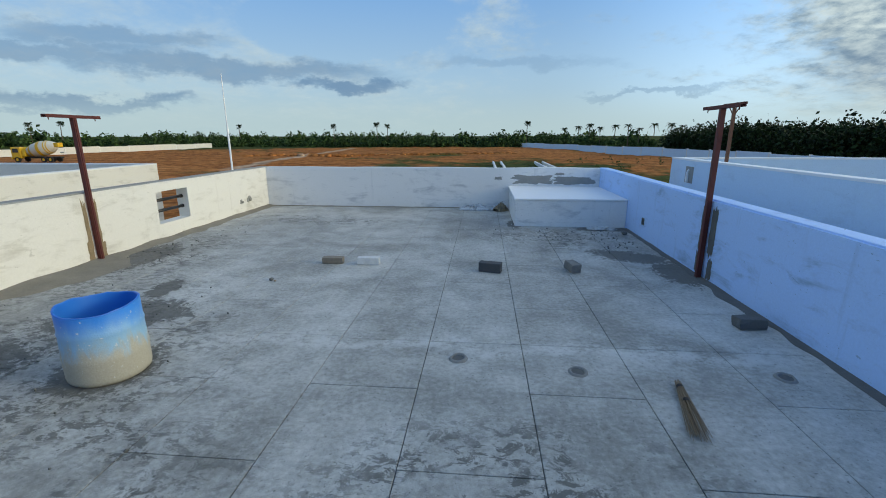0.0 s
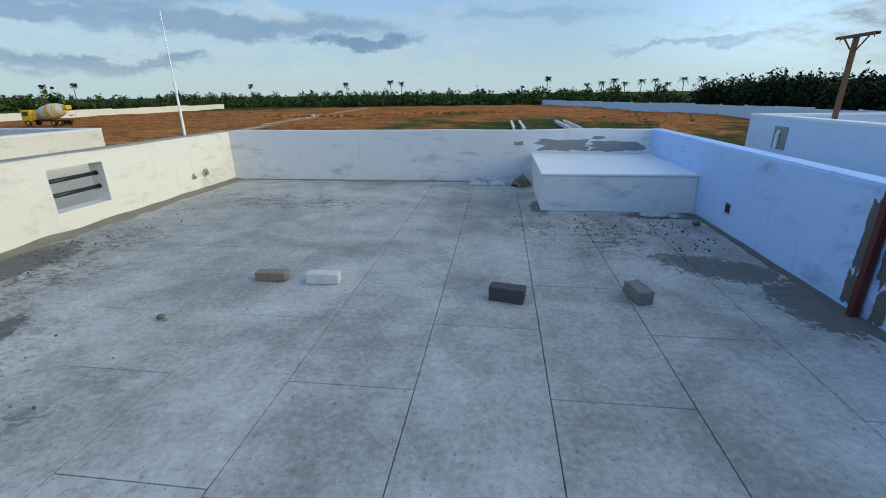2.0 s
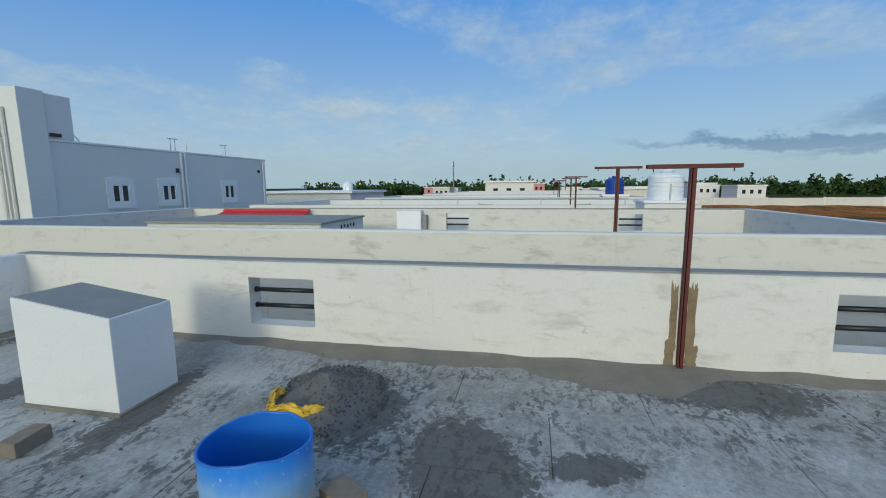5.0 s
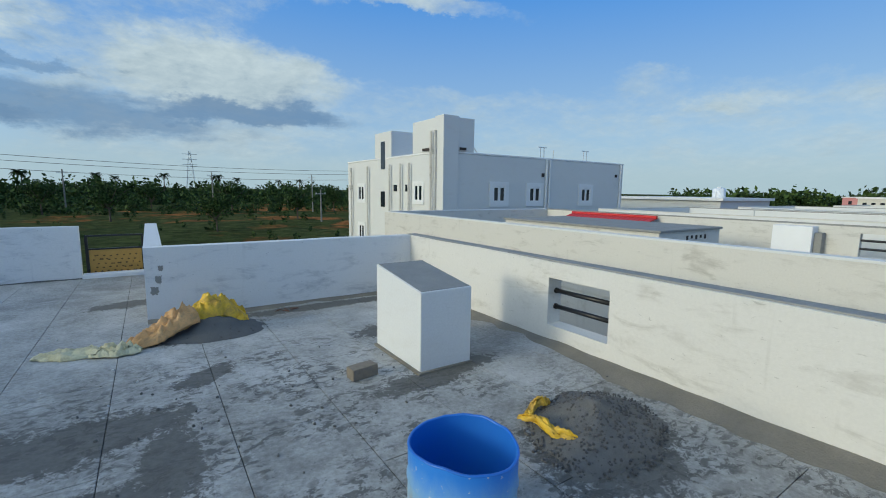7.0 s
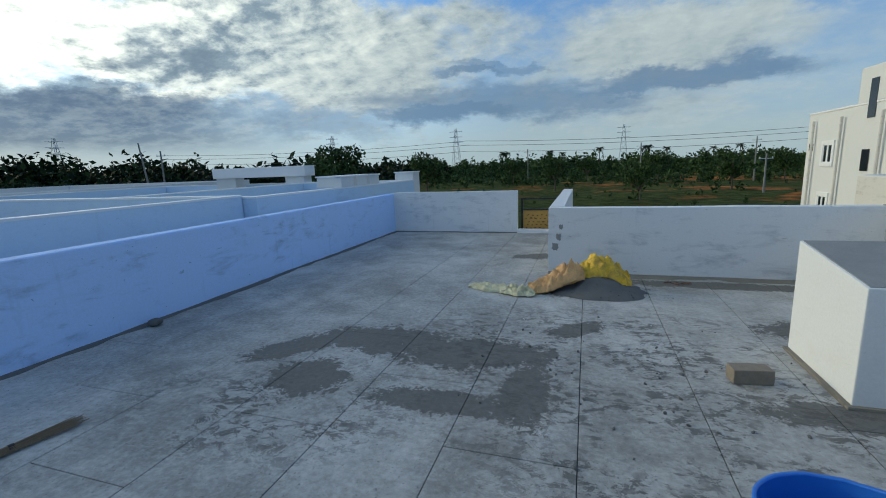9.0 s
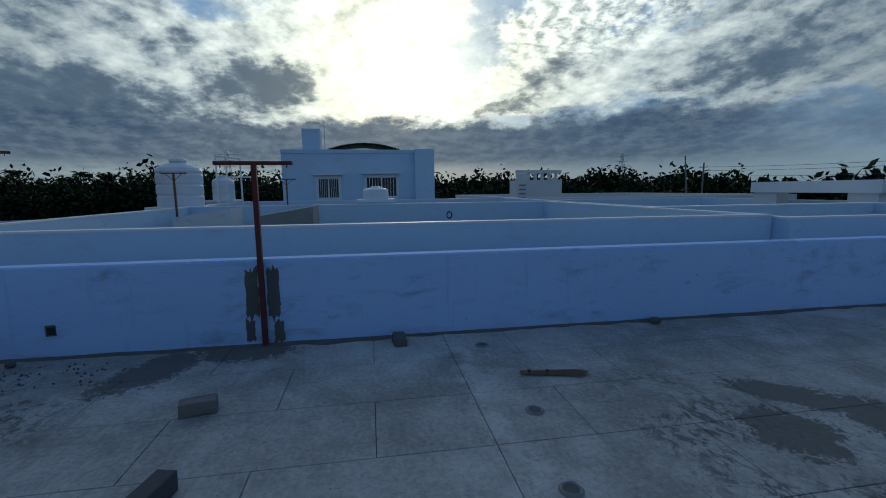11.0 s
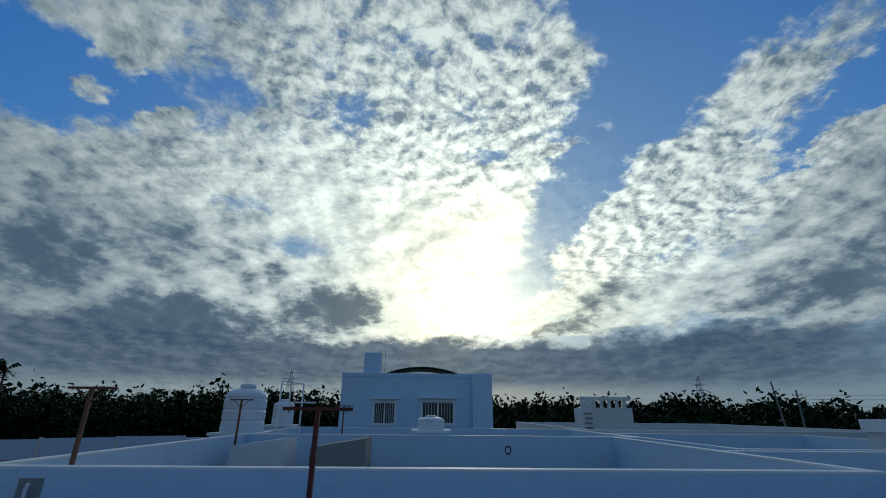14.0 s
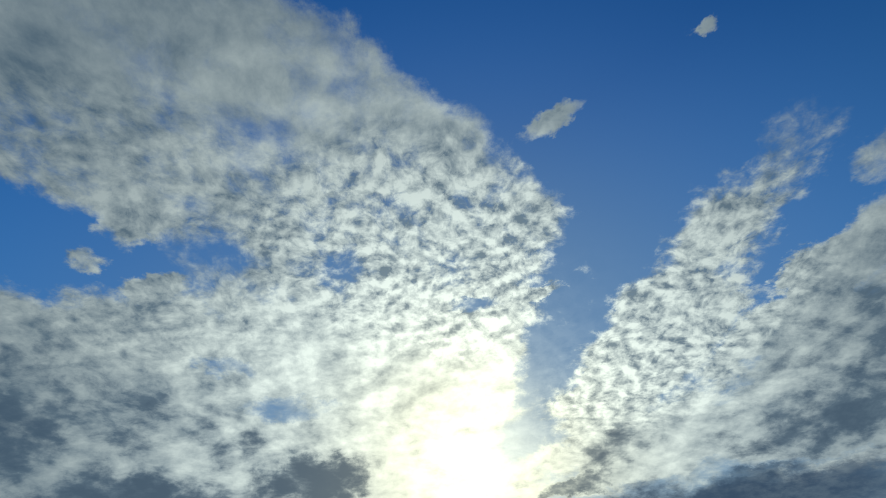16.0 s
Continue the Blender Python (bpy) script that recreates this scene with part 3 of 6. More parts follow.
M_YELLOW = plain("yellow_truck_paint", (0.66, 0.40, 0.015), 0.45, 0, 0.25, 2, 20, 0.1)
M_DRUMW = plain("pale_mixer_drum", (0.62, 0.60, 0.52), 0.55, 0, 0.3, 2, 20, 0.2)
M_TYRE = plain("black_tyre", (0.02, 0.02, 0.02), 0.9)
M_TANKB = plain("blue_tank_plastic", (0.012, 0.055, 0.30), 0.4, 0, 0.15)
M_TANKW = plain("white_tank_plastic", (0.74, 0.77, 0.80), 0.45, 0, 0.10)
M_TILE = plain("red_roof_tiles", (0.52, 0.022, 0.020), 0.5, 0, 0.2, 3, 30, 0.2)
M_PANEL = plain("ochre_pressed_panel", (0.50, 0.29, 0.065), 0.6, 0, 0.3, 8, 50, 0.3)
M_PANELD = plain("dark_panel_relief", (0.13, 0.075, 0.025), 0.7)
M_WIRE = plain("grey_wire", (0.05, 0.05, 0.05), 0.6)
M_PINK = plain("far_pink_wall", (0.55, 0.25, 0.25), 0.8)


# ---- building blocks ----
def mesh_of(name, bm, mat, smooth=False):
    bmesh.ops.recalc_face_normals(bm, faces=bm.faces)
    me = bpy.data.meshes.new(name)
    bm.to_mesh(me)
    bm.free()
    for m in (mat if isinstance(mat, (list, tuple)) else [mat]):
        me.materials.append(m)
    if smooth:
        me.polygons.foreach_set("use_smooth", [True] * len(me.polygons))
    return me


def part(name, bm, mat, parent, label="", smooth=False):
    ob = new(name, mesh_of(name, bm, mat, smooth))
    ob.parent = parent
    if label:
        ob["label"] = label
    return ob


def thing(name, label, category, at=(0, 0, 0), turn=0.0, group="", kind=""):
    ob = new(name)
    ob.empty_display_size = 0.2
    ob.matrix_world = pose(*at, 0, 0, turn)
    return tagged(ob, label, category, group, kind)


def solid(name, bm, mat, label="", category="", group="", kind="", smooth=False, at=None):
    ob = new(name, mesh_of(name, bm, mat, smooth))
    if at is not None:
        ob.matrix_world = at
    return tagged(ob, label, category, group, kind)


def boxes(*rows, bevel=0.0, bm=None):
    """Boxes x0, x1, y0, y1, z0, z1 in one bmesh."""
    bm = bm or bmesh.new()
    for x0, x1, y0, y1, z0, z1 in rows:
        made = bmesh.ops.create_cube(bm, size=1, matrix=Matrix.LocRotScale(((x0 + x1) / 2, (y0 + y1) / 2, (z0 + z1) / 2), None, (x1 - x0, y1 - y0, z1 - z0)))
        if bevel:
            edges = list({e for v in made["verts"] for e in v.link_edges})
            bmesh.ops.bevel(bm, geom=edges, offset=bevel, segments=2, profile=0.6, affect="EDGES")
    return bm


def tube(a, b, r0, r1=None, seg=10, bm=None, caps=True):
    """A round bar from a to b."""
    bm = bm or bmesh.new()
    a, b = Vector(a), Vector(b)
    turn = (b - a).to_track_quat("Z", "Y").to_matrix().to_4x4()
    bmesh.ops.create_cone(bm, cap_ends=caps, segments=seg, radius1=r0, radius2=r0 if r1 is None else r1, depth=(b - a).length, matrix=Matrix.Translation((a + b) / 2) @ turn)
    return bm


def lathe(profile, seg=32, bm=None):
    """A body of revolution from rows of radius, height."""
    bm = bm or bmesh.new()
    rings = []
    for r, z in profile:
        rings.append([bm.verts.new((r * math.cos(2 * math.pi * k / seg), r * math.sin(2 * math.pi * k / seg), z)) for k in range(seg)])
    for lo, hi in zip(rings, rings[1:]):
        for k in range(seg):
            bm.faces.new((lo[k], lo[(k + 1) % seg], hi[(k + 1) % seg], hi[k]))
    return bm


def rough(bm, amount, scale, seed=0.0, flat=False):
    """Uneven surface: moves the vertices by noise."""
    for v in bm.verts:
        d = noise.noise_vector(v.co * scale + Vector((seed, seed * 1.7, seed * 0.6)))
        if flat:
            d.z = 0
        v.co += d * amount
    return bm


def walled(axis, at, thick, u0, u1, z0, z1, holes=(), step=0.0, seed=0.0, ragged=0.0):
    """A wall of the given thickness with real openings (u0, u1, z0, z1). axis: the side that its face looks along; u runs along the other."""
    us = sorted({u0, u1, *(h[0] for h in holes), *(h[1] for h in holes)})
    zs = sorted({z0, z1, *(h[2] for h in holes), *(h[3] for h in holes)})
    if step:
        fine = []
        for a, b in zip(us, us[1:]):
            k = max(1, round((b - a) / step))
            fine += [a + (b - a) * i / k for i in range(k)]
        us = fine + [us[-1]]
    bm = bmesh.new()
    made = {}

    def vert(i, j, k):
        if (i, j, k) not in made:
            z = zs[j]
            if j == len(zs) - 1 and ragged:
                z += ragged * noise.noise((us[i] * 0.9 + seed, seed, 0.3)) + 0.4 * ragged * noise.noise((us[i] * 4.0, seed, 1.3))
            w = at + k * thick
            made[i, j, k] = bm.verts.new((w, us[i], z) if axis == "x" else (us[i], w, z))
        return made[i, j, k]

    def full(i, j):
        if not (0 <= i < len(us) - 1 and 0 <= j < len(zs) - 1):
            return False
        u, z = (us[i] + us[i + 1]) / 2, (zs[j] + zs[j + 1]) / 2
        return not any(h[0] < u < h[1] and h[2] < z < h[3] for h in holes)

    for i in range(len(us) - 1):
        for j in range(len(zs) - 1):
            if not full(i, j):
                continue
            for k in (0, 1):
                bm.faces.new([vert(i, j, k), vert(i + 1, j, k), vert(i + 1, j + 1, k), vert(i, j + 1, k)])
            for (a, b), (di, dj) in ((((i, j), (i + 1, j)), (0, -1)), (((i + 1, j), (i + 1, j + 1)), (1, 0)), (((i + 1, j + 1), (i, j + 1)), (0, 1)), (((i, j + 1), (i, j)), (-1, 0))):
                if not full(i + di, j + dj):
                    bm.faces.new([vert(*a, 0), vert(*b, 0), vert(*b, 1), vert(*a, 1)])
    return bm


# ---- the roof terrace ----
XL, XR, YF = -5.37, 2.83, 12.36
YB, XB, YG = -0.81, -1.40, -4.68
TOP, GROUND = 0.978, -3.3

WIN_A, WIN_B = (8.50, 9.30, 0.275, 0.815), (2.49, 3.32, 0.21, 0.775)
wall_l = solid("wall_west", walled("x", XL, -0.22, YB - 0.2, YF + 0.2, -0.3, TOP - 0.012, (WIN_A, WIN_B), 0.35, 1.0, 0.012), M_LEFT, kind="structure")
part("coping", boxes((XL - 0.225, XL - 0.035, YB - 0.19, YF + 0.19, TOP - 0.02, TOP + 0.006), bevel=0.008), M_CEMENT, wall_l)
# this inner face turns from the sun; its shade tint is in the material
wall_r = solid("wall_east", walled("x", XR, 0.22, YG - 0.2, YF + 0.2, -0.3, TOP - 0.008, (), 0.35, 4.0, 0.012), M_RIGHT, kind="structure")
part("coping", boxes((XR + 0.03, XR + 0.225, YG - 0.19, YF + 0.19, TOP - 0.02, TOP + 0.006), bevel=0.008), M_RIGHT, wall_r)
solid("wall_north", walled("y", YF, 0.2, XL, XR, -0.3, TOP, (), 0.35, 7.0, 0.012), M_WALL, kind="structure")
solid("wall_south", walled("y", YB, -0.2, XL, XB, -0.3, TOP, (), 0.3, 9.0, 0.010), M_WALL, kind="structure")
solid("wall_stair_passage", walled("x", XB - 0.005, -0.21, YG - 0.7, YB - 0.2, -0.3, TOP + 0.004, (), 0.4, 3.0, 0.006), M_FAR, kind="structure")
solid("wall_south_east", walled("y", YG, -0.18, -0.36, XR, -0.3, TOP + 0.03, (), 0.4, 11.0, 0.008), M_WALL, kind="structure")
solid("trim_door_sill", boxes((XB, -0.362, YG - 0.24, YG + 0.04, -0.3, 0.07), bevel=0.012), M_CLEAN, kind="structure")
solid("house_body", boxes((XL - 0.2, XR + 0.2, YB - 0.18, YF + 0.18, GROUND, -0.302), (XB, XR + 0.2, YG - 0.18, YB - 0.185, GROUND, -0.302)), M_WALL, kind="structure")

# white lip on the north parapet corner and the mortar fillet at the foot of the west wall
def fillet(name, axis, wall, sign, u0, u1, width, height, seed, mat, spill=()):
    """A ragged wedge of mortar along the foot of a wall."""
    bm = bmesh.new()
    rows, k = [], int((u1 - u0) / 0.07)
    for i in range(k + 1):
        u = u0 + (u1 - u0) * i / k
        w = width * (0.75 + 0.75 * noise.noise((u * 0.7, seed, 0.0)) + 0.45 * noise.noise((u * 3.5, seed, 2.0)))
        w = max(0.03, w) + sum(a * math.exp(-((u - c) / r) ** 4) for c, r, a in spill)
        h = height * (0.8 + 0.5 * noise.noise((u * 2.0, seed, 5.0)))
        line = [(0.0, h), (w * 0.35, h * 0.45 + 0.004), (w * 0.8, 0.009), (w, 0.0005)]
        rows.append([bm.verts.new((wall + sign * a, u, z) if axis == "x" else (u, wall + sign * a, z)) for a, z in line])
    for a, b in zip(rows, rows[1:]):
        for j in range(3):
            bm.faces.new((a[j], b[j], b[j + 1], a[j + 1]))
    return solid(name, bm, mat, kind="structure", smooth=True)


fillet("trim_mortar_west", "x", XL, 1, YB, YF, 0.24, 0.05, 1.0, M_MORTAR, ((6.6, 0.75, 0.45), (4.6, 1.0, 0.15)))
fillet("trim_mortar_east", "x", XR, -1, YG, 10.1, 0.11, 0.02, 5.0, M_DARKCEM)
fillet("trim_mortar_north", "y", YF, -1, XL, 0.7, 0.06, 0.02, 8.0, M_MORTAR)
fillet("trim_mortar_south", "y", YB, 1, XL, XB, 0.20, 0.03, 2.0, M_MORTAR)
fillet("trim_mortar_gate", "y", YG, 1, -0.36, XR, 0.06, 0.02, 3.0, M_DARKCEM)


def wall_blots(name, axis, wall, sign, spots, mat, parent=None):
    """Thin ragged daubs of cement on a wall: rows of u, z, half width, half height."""
    for k, (u, z, w, h) in enumerate(spots):
        bm = bmesh.new()
        rim = []
        mid = bm.verts.new((wall + sign * 0.010, u, z) if axis == "x" else (u, wall + sign * 0.010, z))
        for i in range(64):
            a = 2 * math.pi * i / 64
            sq = max(abs(math.cos(a)), abs(math.sin(a))) ** -0.75
            r = sq * (0.90 + 0.35 * noise.noise((math.cos(a) * 2.2 + k * 3.1, math.sin(a) * 2.2, u)) + 0.16 * noise.noise((math.cos(a) * 9.0 + k, math.sin(a) * 9.0, u)))
            c = (u + w * r * math.cos(a), max(0.004, z + h * r * math.sin(a)))
            rim.append(bm.verts.new((wall + sign * 0.003, *c) if axis == "x" else (c[0], wall + sign * 0.003, c[1])))
        for i in range(64):
            bm.faces.new((mid, rim[i], rim[(i + 1) % 64]))
        ob = part(name, bm, mat, parent, smooth=True)


wall_blots("cement_daub", "x", XL, 1, [(7.13, 0.50, 0.035, 0.40), (7.29, 0.52, 0.045, 0.38), (7.11, 0.16, 0.05, 0.15), (7.31, 0.15, 0.06, 0.14)], M_STREAK, wall_l)
wall_blots("cement_daub", "x", XR, -1, [(7.25, 0.60, 0.075, 0.32), (7.02, 0.60, 0.075, 0.33), (7.29, 0.16, 0.06, 0.15), (6.98, 0.15, 0.06, 0.14)], M_DARKCEM, wall_r)
w_s = bpy.data.objects["wall_south"]
wall_blots("cement_daub", "y", YB, 1, [(-1.55, 0.55, 0.04, 0.06), (-1.50, 0.40, 0.05, 0.06), (-1.58, 0.70, 0.03, 0.04)], M_CEMENT, w_s)
w_n = bpy.data.objects["wall_north"]
wall_blots("cement_daub", "y", YF, -1, [(1.3, 0.70, 0.50, 0.11), (2.2, 0.68, 0.50, 0.10), (0.45, 0.73, 0.10, 0.04), (1.9, 0.84, 0.12, 0.03)], M_CEMENT, w_n)


def pipe_stub(y, z, r):
    ob = thing("pipe_stub", "broken plaster hole with a pipe stub in the whitewashed wall", "pipe", (XL, y, z), group="pipe stubs in the parapet")
    bm = tube((-0.02, 0, 0), (0.05, 0.01, -0.01), r * 0.45, seg=12)
    part("pipe", bm, M_STONE, ob)
    bm = bmesh.new()
    bmesh.ops.create_icosphere(bm, subdivisions=2, radius=r)
    for v in bm.verts:
        v.co.x *= 0.22
    part("mortar_ring", rough(bm, r * 0.28, 14.0, y), M_CEMENT, ob)


pipe_stub(11.08, 0.28, 0.06), pipe_stub(11.42, 0.30, 0.09)
hole = thing("wall_outlet", "small dark square outlet low in the shaded blue-white parapet", "outlet", (XR, 9.28, 0.30), 8)
part("frame", boxes((-0.006, 0.004, -0.055, 0.055, -0.06, 0.06), bevel=0.004), M_DARKCEM, hole)
part("opening", boxes((-0.012, -0.005, -0.036, 0.036, -0.042, 0.042)), M_BLACK, hole)


def rails(y0, y1, z0, z1):
    """Two black pipes set across a parapet opening."""
    for k in (0.36, 0.70):
        ob = thing("opening_rail", "black steel pipe set across an opening in the parapet", "rail", (XL - 0.13, (y0 + y1) / 2, z0 + (z1 - z0) * k), group="rails in the parapet openings")
        h = (y1 - y0) / 2 + 0.02
        part("pipe", tube((0, -h, 0), (0, h, 0.004), 0.027, seg=14), M_BLACK, ob, smooth=True)
        part("collar", tube((0, -h + 0.02, 0), (0, -h + 0.045, 0), 0.034, seg=14), M_BLACK, ob)
        part("collar", tube((0, h - 0.045, 0.004), (0, h - 0.02, 0.004), 0.034, seg=14), M_BLACK, ob)


rails(*WIN_A), rails(*WIN_B)


def t_post(at, height, group, label, mat, braces=False, length=0.80, w=0.027):
    """A clothes-line post: an angle-iron upright with a T-bar of channel."""
    ob = thing("clothes_line_post", label, "post", at, group=group)
    bm = boxes((-w, w, -w, -w + 0.012, 0, height), (-w, -w + 0.012, -w + 0.0122, w, 0, height))
    bm = boxes((-w * 0.2, w, -w * 0.2, w, 0, height), bm=bm)
    part("upright", bm, mat, ob)
    h = length / 2
    bm = boxes((-0.035, 0.035, -h, h, height + 0.028, height + 0.040), (-0.035, -0.025, -h, h, height + 0.001, height + 0.0278), (0.025, 0.035, -h, h, height + 0.001, height + 0.0278))
    part("crossbar", bm, mat, ob)
    for s in (-1, 1):
        part("hook", tube((0, s * h * 0.85, height - 0.03), (0, s * h * 0.85, height + 0.01), 0.006, seg=6), mat, ob)
    if braces:
        for s in (-1, 1):
            part("brace", tube((0, 0, height - 0.22), (0, s * h * 0.62, height), 0.011, seg=6), mat, ob)
    return ob


G = "clothes-line posts on the terraces"
t_post((XL + 0.045, 7.2, 0.0), 1.96, G, "rusty red-oxide steel T-post against the whitewashed parapet", M_OXIDE)
t_post((XR - 0.045, 7.13, 0.0), 2.02, G, "dark red-oxide steel T-post against the shaded blue-white parapet", M_OXIDE)

# plinth in the corner, the sloped duct cover
plinth = thing("corner_plinth", "low white-painted masonry plinth in the terrace corner", "plinth", (0, 0, 0))
bm = boxes((0.72, XR - 0.003, 10.18, YF - 0.003, 0.0, 0.515), bevel=0.012)
part("body", rough(bm, 0.004, 2.0), M_WALL, plinth)
part("top", boxes((0.70, XR - 0.004, 10.16, YF - 0.004, 0.517, 0.552), bevel=0.01), M_CLEAN, plinth, "smooth white top slab")

duct = thing("duct_cover", "white masonry duct cover with a sloping grey cement top", "duct", (0, 0, 0))
x0, x1, y0, y1, za, zb = -4.20, -3.595, 1.55, 2.52, 0.94, 0.805


def wedge(x0, x1, y0, y1, z0, za, zb, bm=None):
    bm = bm or bmesh.new()
    v = [bm.verts.new(c) for c in ((x0, y0, z0), (x1, y0, z0), (x1, y1, z0), (x0, y1, z0), (x0, y0, za), (x1, y0, za), (x1, y1, zb), (x0, y1, zb))]
    for f in ((0, 1, 2, 3), (4, 5, 6, 7), (0, 1, 5, 4), (1, 2, 6, 5), (2, 3, 7, 6), (3, 0, 4, 7)):
        bm.faces.new([v[i] for i in f])
    return bm


bm = wedge(x0, x1, y0, y1, 0.0, za, zb)
bmesh.ops.bevel(bm, geom=bm.edges[:], offset=0.010, segments=2, profile=0.6, affect="EDGES")
part("body", bm, M_FAR, duct)
bm = wedge(x0 + 0.018, x1 - 0.018, y0 + 0.018, y1 - 0.018, 0.70, za + 0.004, zb + 0.008)
part("top_screed", bm, M_CEMENT, duct, "grey cement skim on the slope")
bm = boxes((x0 - 0.01, x1 + 0.03, y1 - 0.01, y1 + 0.03, 0, 0.018), (x1 - 0.01, x1 + 0.035, y0, y1 - 0.012, 0, 0.02))
part("mortar_foot", rough(bm, 0.012, 9.0, 2.0, True), M_MORTAR, duct)

# gate of the stair, behind the opening
gate = thing("stair_gate", "black steel gate frame with an ochre pressed-metal panel", "gate", (0, 0, 0))
gx0, gx1, gy = XB + 0.04, -0.40, YG - 0.42
part("frame", boxes((gx0, gx0 + 0.035, gy, gy + 0.035, -0.28, 0.80), (gx1 - 0.05, gx1, gy, gy + 0.035, -0.28, 0.80), (gx0 + 0.0352, gx1 - 0.0502, gy, gy + 0.03, 0.765, 0.80), (gx0 + 0.0352, gx1 - 0.0502, gy, gy + 0.03, 0.50, 0.53)), M_BLACK, gate)
part("panel", boxes((gx0 + 0.04, gx1 - 0.055, gy + 0.008, gy + 0.02, -0.2, 0.497)), M_PANEL, gate, "ochre pressed-metal sheet")
rnd = random.Random(5)
for i in range(44):
    u, z = gx0 + 0.08 + (gx1 - gx0 - 0.18) * ((i * 0.137) % 1.0), 0.06 + 0.40 * (i // 9) / 5 + rnd.uniform(-0.01, 0.01)
    bm = bmesh.new()
    bmesh.ops.create_icosphere(bm, subdivisions=1, radius=0.022)
    for v in bm.verts:
        v.co = Vector((v.co.x * rnd.uniform(0.7, 1.4), v.co.y * 0.25, v.co.z * rnd.uniform(0.5, 0.9)))
    for v in bm.verts:
        v.co += Vector((u, gy + 0.021, z))
    part("relief", bm, M_PANELD, gate)


# ---- things on the terrace ----
drum = thing("cut_drum", "blue plastic drum cut open, its foot coated with dried cement", "drum", (-2.71, 4.40, 0.0))
R = 0.268
prof = [(0.0, 0.004), (R - 0.03, 0.0), (R - 0.006, 0.02), (R, 0.05), (R + 0.002, 0.18), (R + 0.006, 0.20), (R + 0.002, 0.22), (R - 0.002, 0.37), (R + 0.004, 0.39), (R - 0.003, 0.41), (R - 0.002, 0.548)]
bm = lathe(prof, 48)
for v in bm.verts:
    a = math.atan2(v.co.y, v.co.x)
    if v.co.z > 0.5:
        v.co.z += 0.014 * math.sin(2 * a + 0.6) + 0.010 * noise.noise((3 * math.cos(a), 3 * math.sin(a), 1.0))
    s = 1 + 0.05 * max(0, v.co.z / 0.57) * math.cos(2 * a + 2.4)
    v.co.x, v.co.y = v.co.x * s, v.co.y * s
part("shell", bm, M_DRUM, drum, smooth=True)
bm = lathe([(R - 0.012, 0.547), (R - 0.012, 0.40), (R - 0.014, 0.10), (R - 0.05, 0.03), (0.0, 0.03)], 48)
for v in bm.verts:
    a = math.atan2(v.co.y, v.co.x)
    if v.co.z > 0.5:
        v.co.z += 0.014 * math.sin(2 * a + 0.6) + 0.010 * noise.noise((3 * math.cos(a), 3 * math.sin(a), 1.0))
    s = 1 + 0.05 * max(0, v.co.z / 0.57) * math.cos(2 * a + 2.4)
    v.co.x, v.co.y = v.co.x * s, v.co.y * s
part("lining", bm, M_DRUMIN, drum, "deep blue inner wall", smooth=True)
bm = bmesh.new()
ring = []
for k in range(48):
    a = 2 * math.pi * k / 48
    z = 0.548 + 0.014 * math.sin(2 * a + 0.6) + 0.010 * noise.noise((3 * math.cos(a), 3 * math.sin(a), 1.0))
    s = 1 + 0.05 * math.cos(2 * a + 2.4)
    ring.append([bm.verts.new((r * s * math.cos(a), r * s * math.sin(a), z + dz)) for r, dz in ((R - 0.0005, -0.004), (R - 0.001, 0.004), (R - 0.013, 0.004), (R - 0.0135, -0.004))])
for k in range(48):
    for j in range(3):
        bm.faces.new((ring[k][j], ring[(k + 1) % 48][j], ring[(k + 1) % 48][j + 1], ring[k][j + 1]))
part("cut_rim", bm, M_DRUMIN, drum, "rough cut blue edge", smooth=True)


def block(name, at, size, turn, mat, label, group="loose blocks on the slab", tilt=0.0, chip=0.006, seed=0.0):
    bm = boxes((-size[0] / 2, size[0] / 2, -size[1] / 2, size[1] / 2, 0, size[2]), bevel=0.007)
    bmesh.ops.subdivide_edges(bm, edges=bm.edges[:], cuts=1)
    rough(bm, chip, 16.0, seed + at[0])
    low = min(v.co.z for v in bm.verts)
    for v in bm.verts:
        v.co.z -= low
    return solid(name, bm, mat, label, "brick", group, at=pose(*at, 0, 0, turn))


block("brick", (-1.99, 7.39, 0), (0.29, 0.11, 0.085), 3, M_BRICKB, "brown solid block lying on the grey screed", seed=1)
block("brick", (-1.48, 7.38, 0), (0.30, 0.12, 0.095), 4, M_BRICKW, "whitewashed solid block lying beside a brown one", seed=2)
block("brick", (0.20, 7.17, 0), (0.29, 0.12, 0.125), -14, M_BRICKD, "dark grey solid block lying on the screed", seed=3)
block("brick", (1.28, 7.30, 0), (0.13, 0.27, 0.105), 12, M_BRICKG, "grey chipped block lying on a screed joint", chip=0.014, seed=4)
block("brick", (-3.10, 2.27, 0), (0.27, 0.13, 0.11), 8, M_BRICKB, "brown-grey block lying beside the duct cover", seed=5)
block("brick", (2.56, 5.63, 0), (0.24, 0.13, 0.10), 5, M_DARKCEM, "dark broken block at the foot of the parapet", chip=0.02, seed=6)
block("brick", (-2.91, 4.77, 0.0), (0.22, 0.16, 0.17), 62, M_BRICKB, "brown block standing close beside the cut drum", chip=0.012, seed=7)
block("brick", (0.42, 12.12, 0.0), (0.20, 0.11, 0.10), 12, M_BRICKW, "pale broken block by the crumpled sheet", chip=0.012, seed=8)


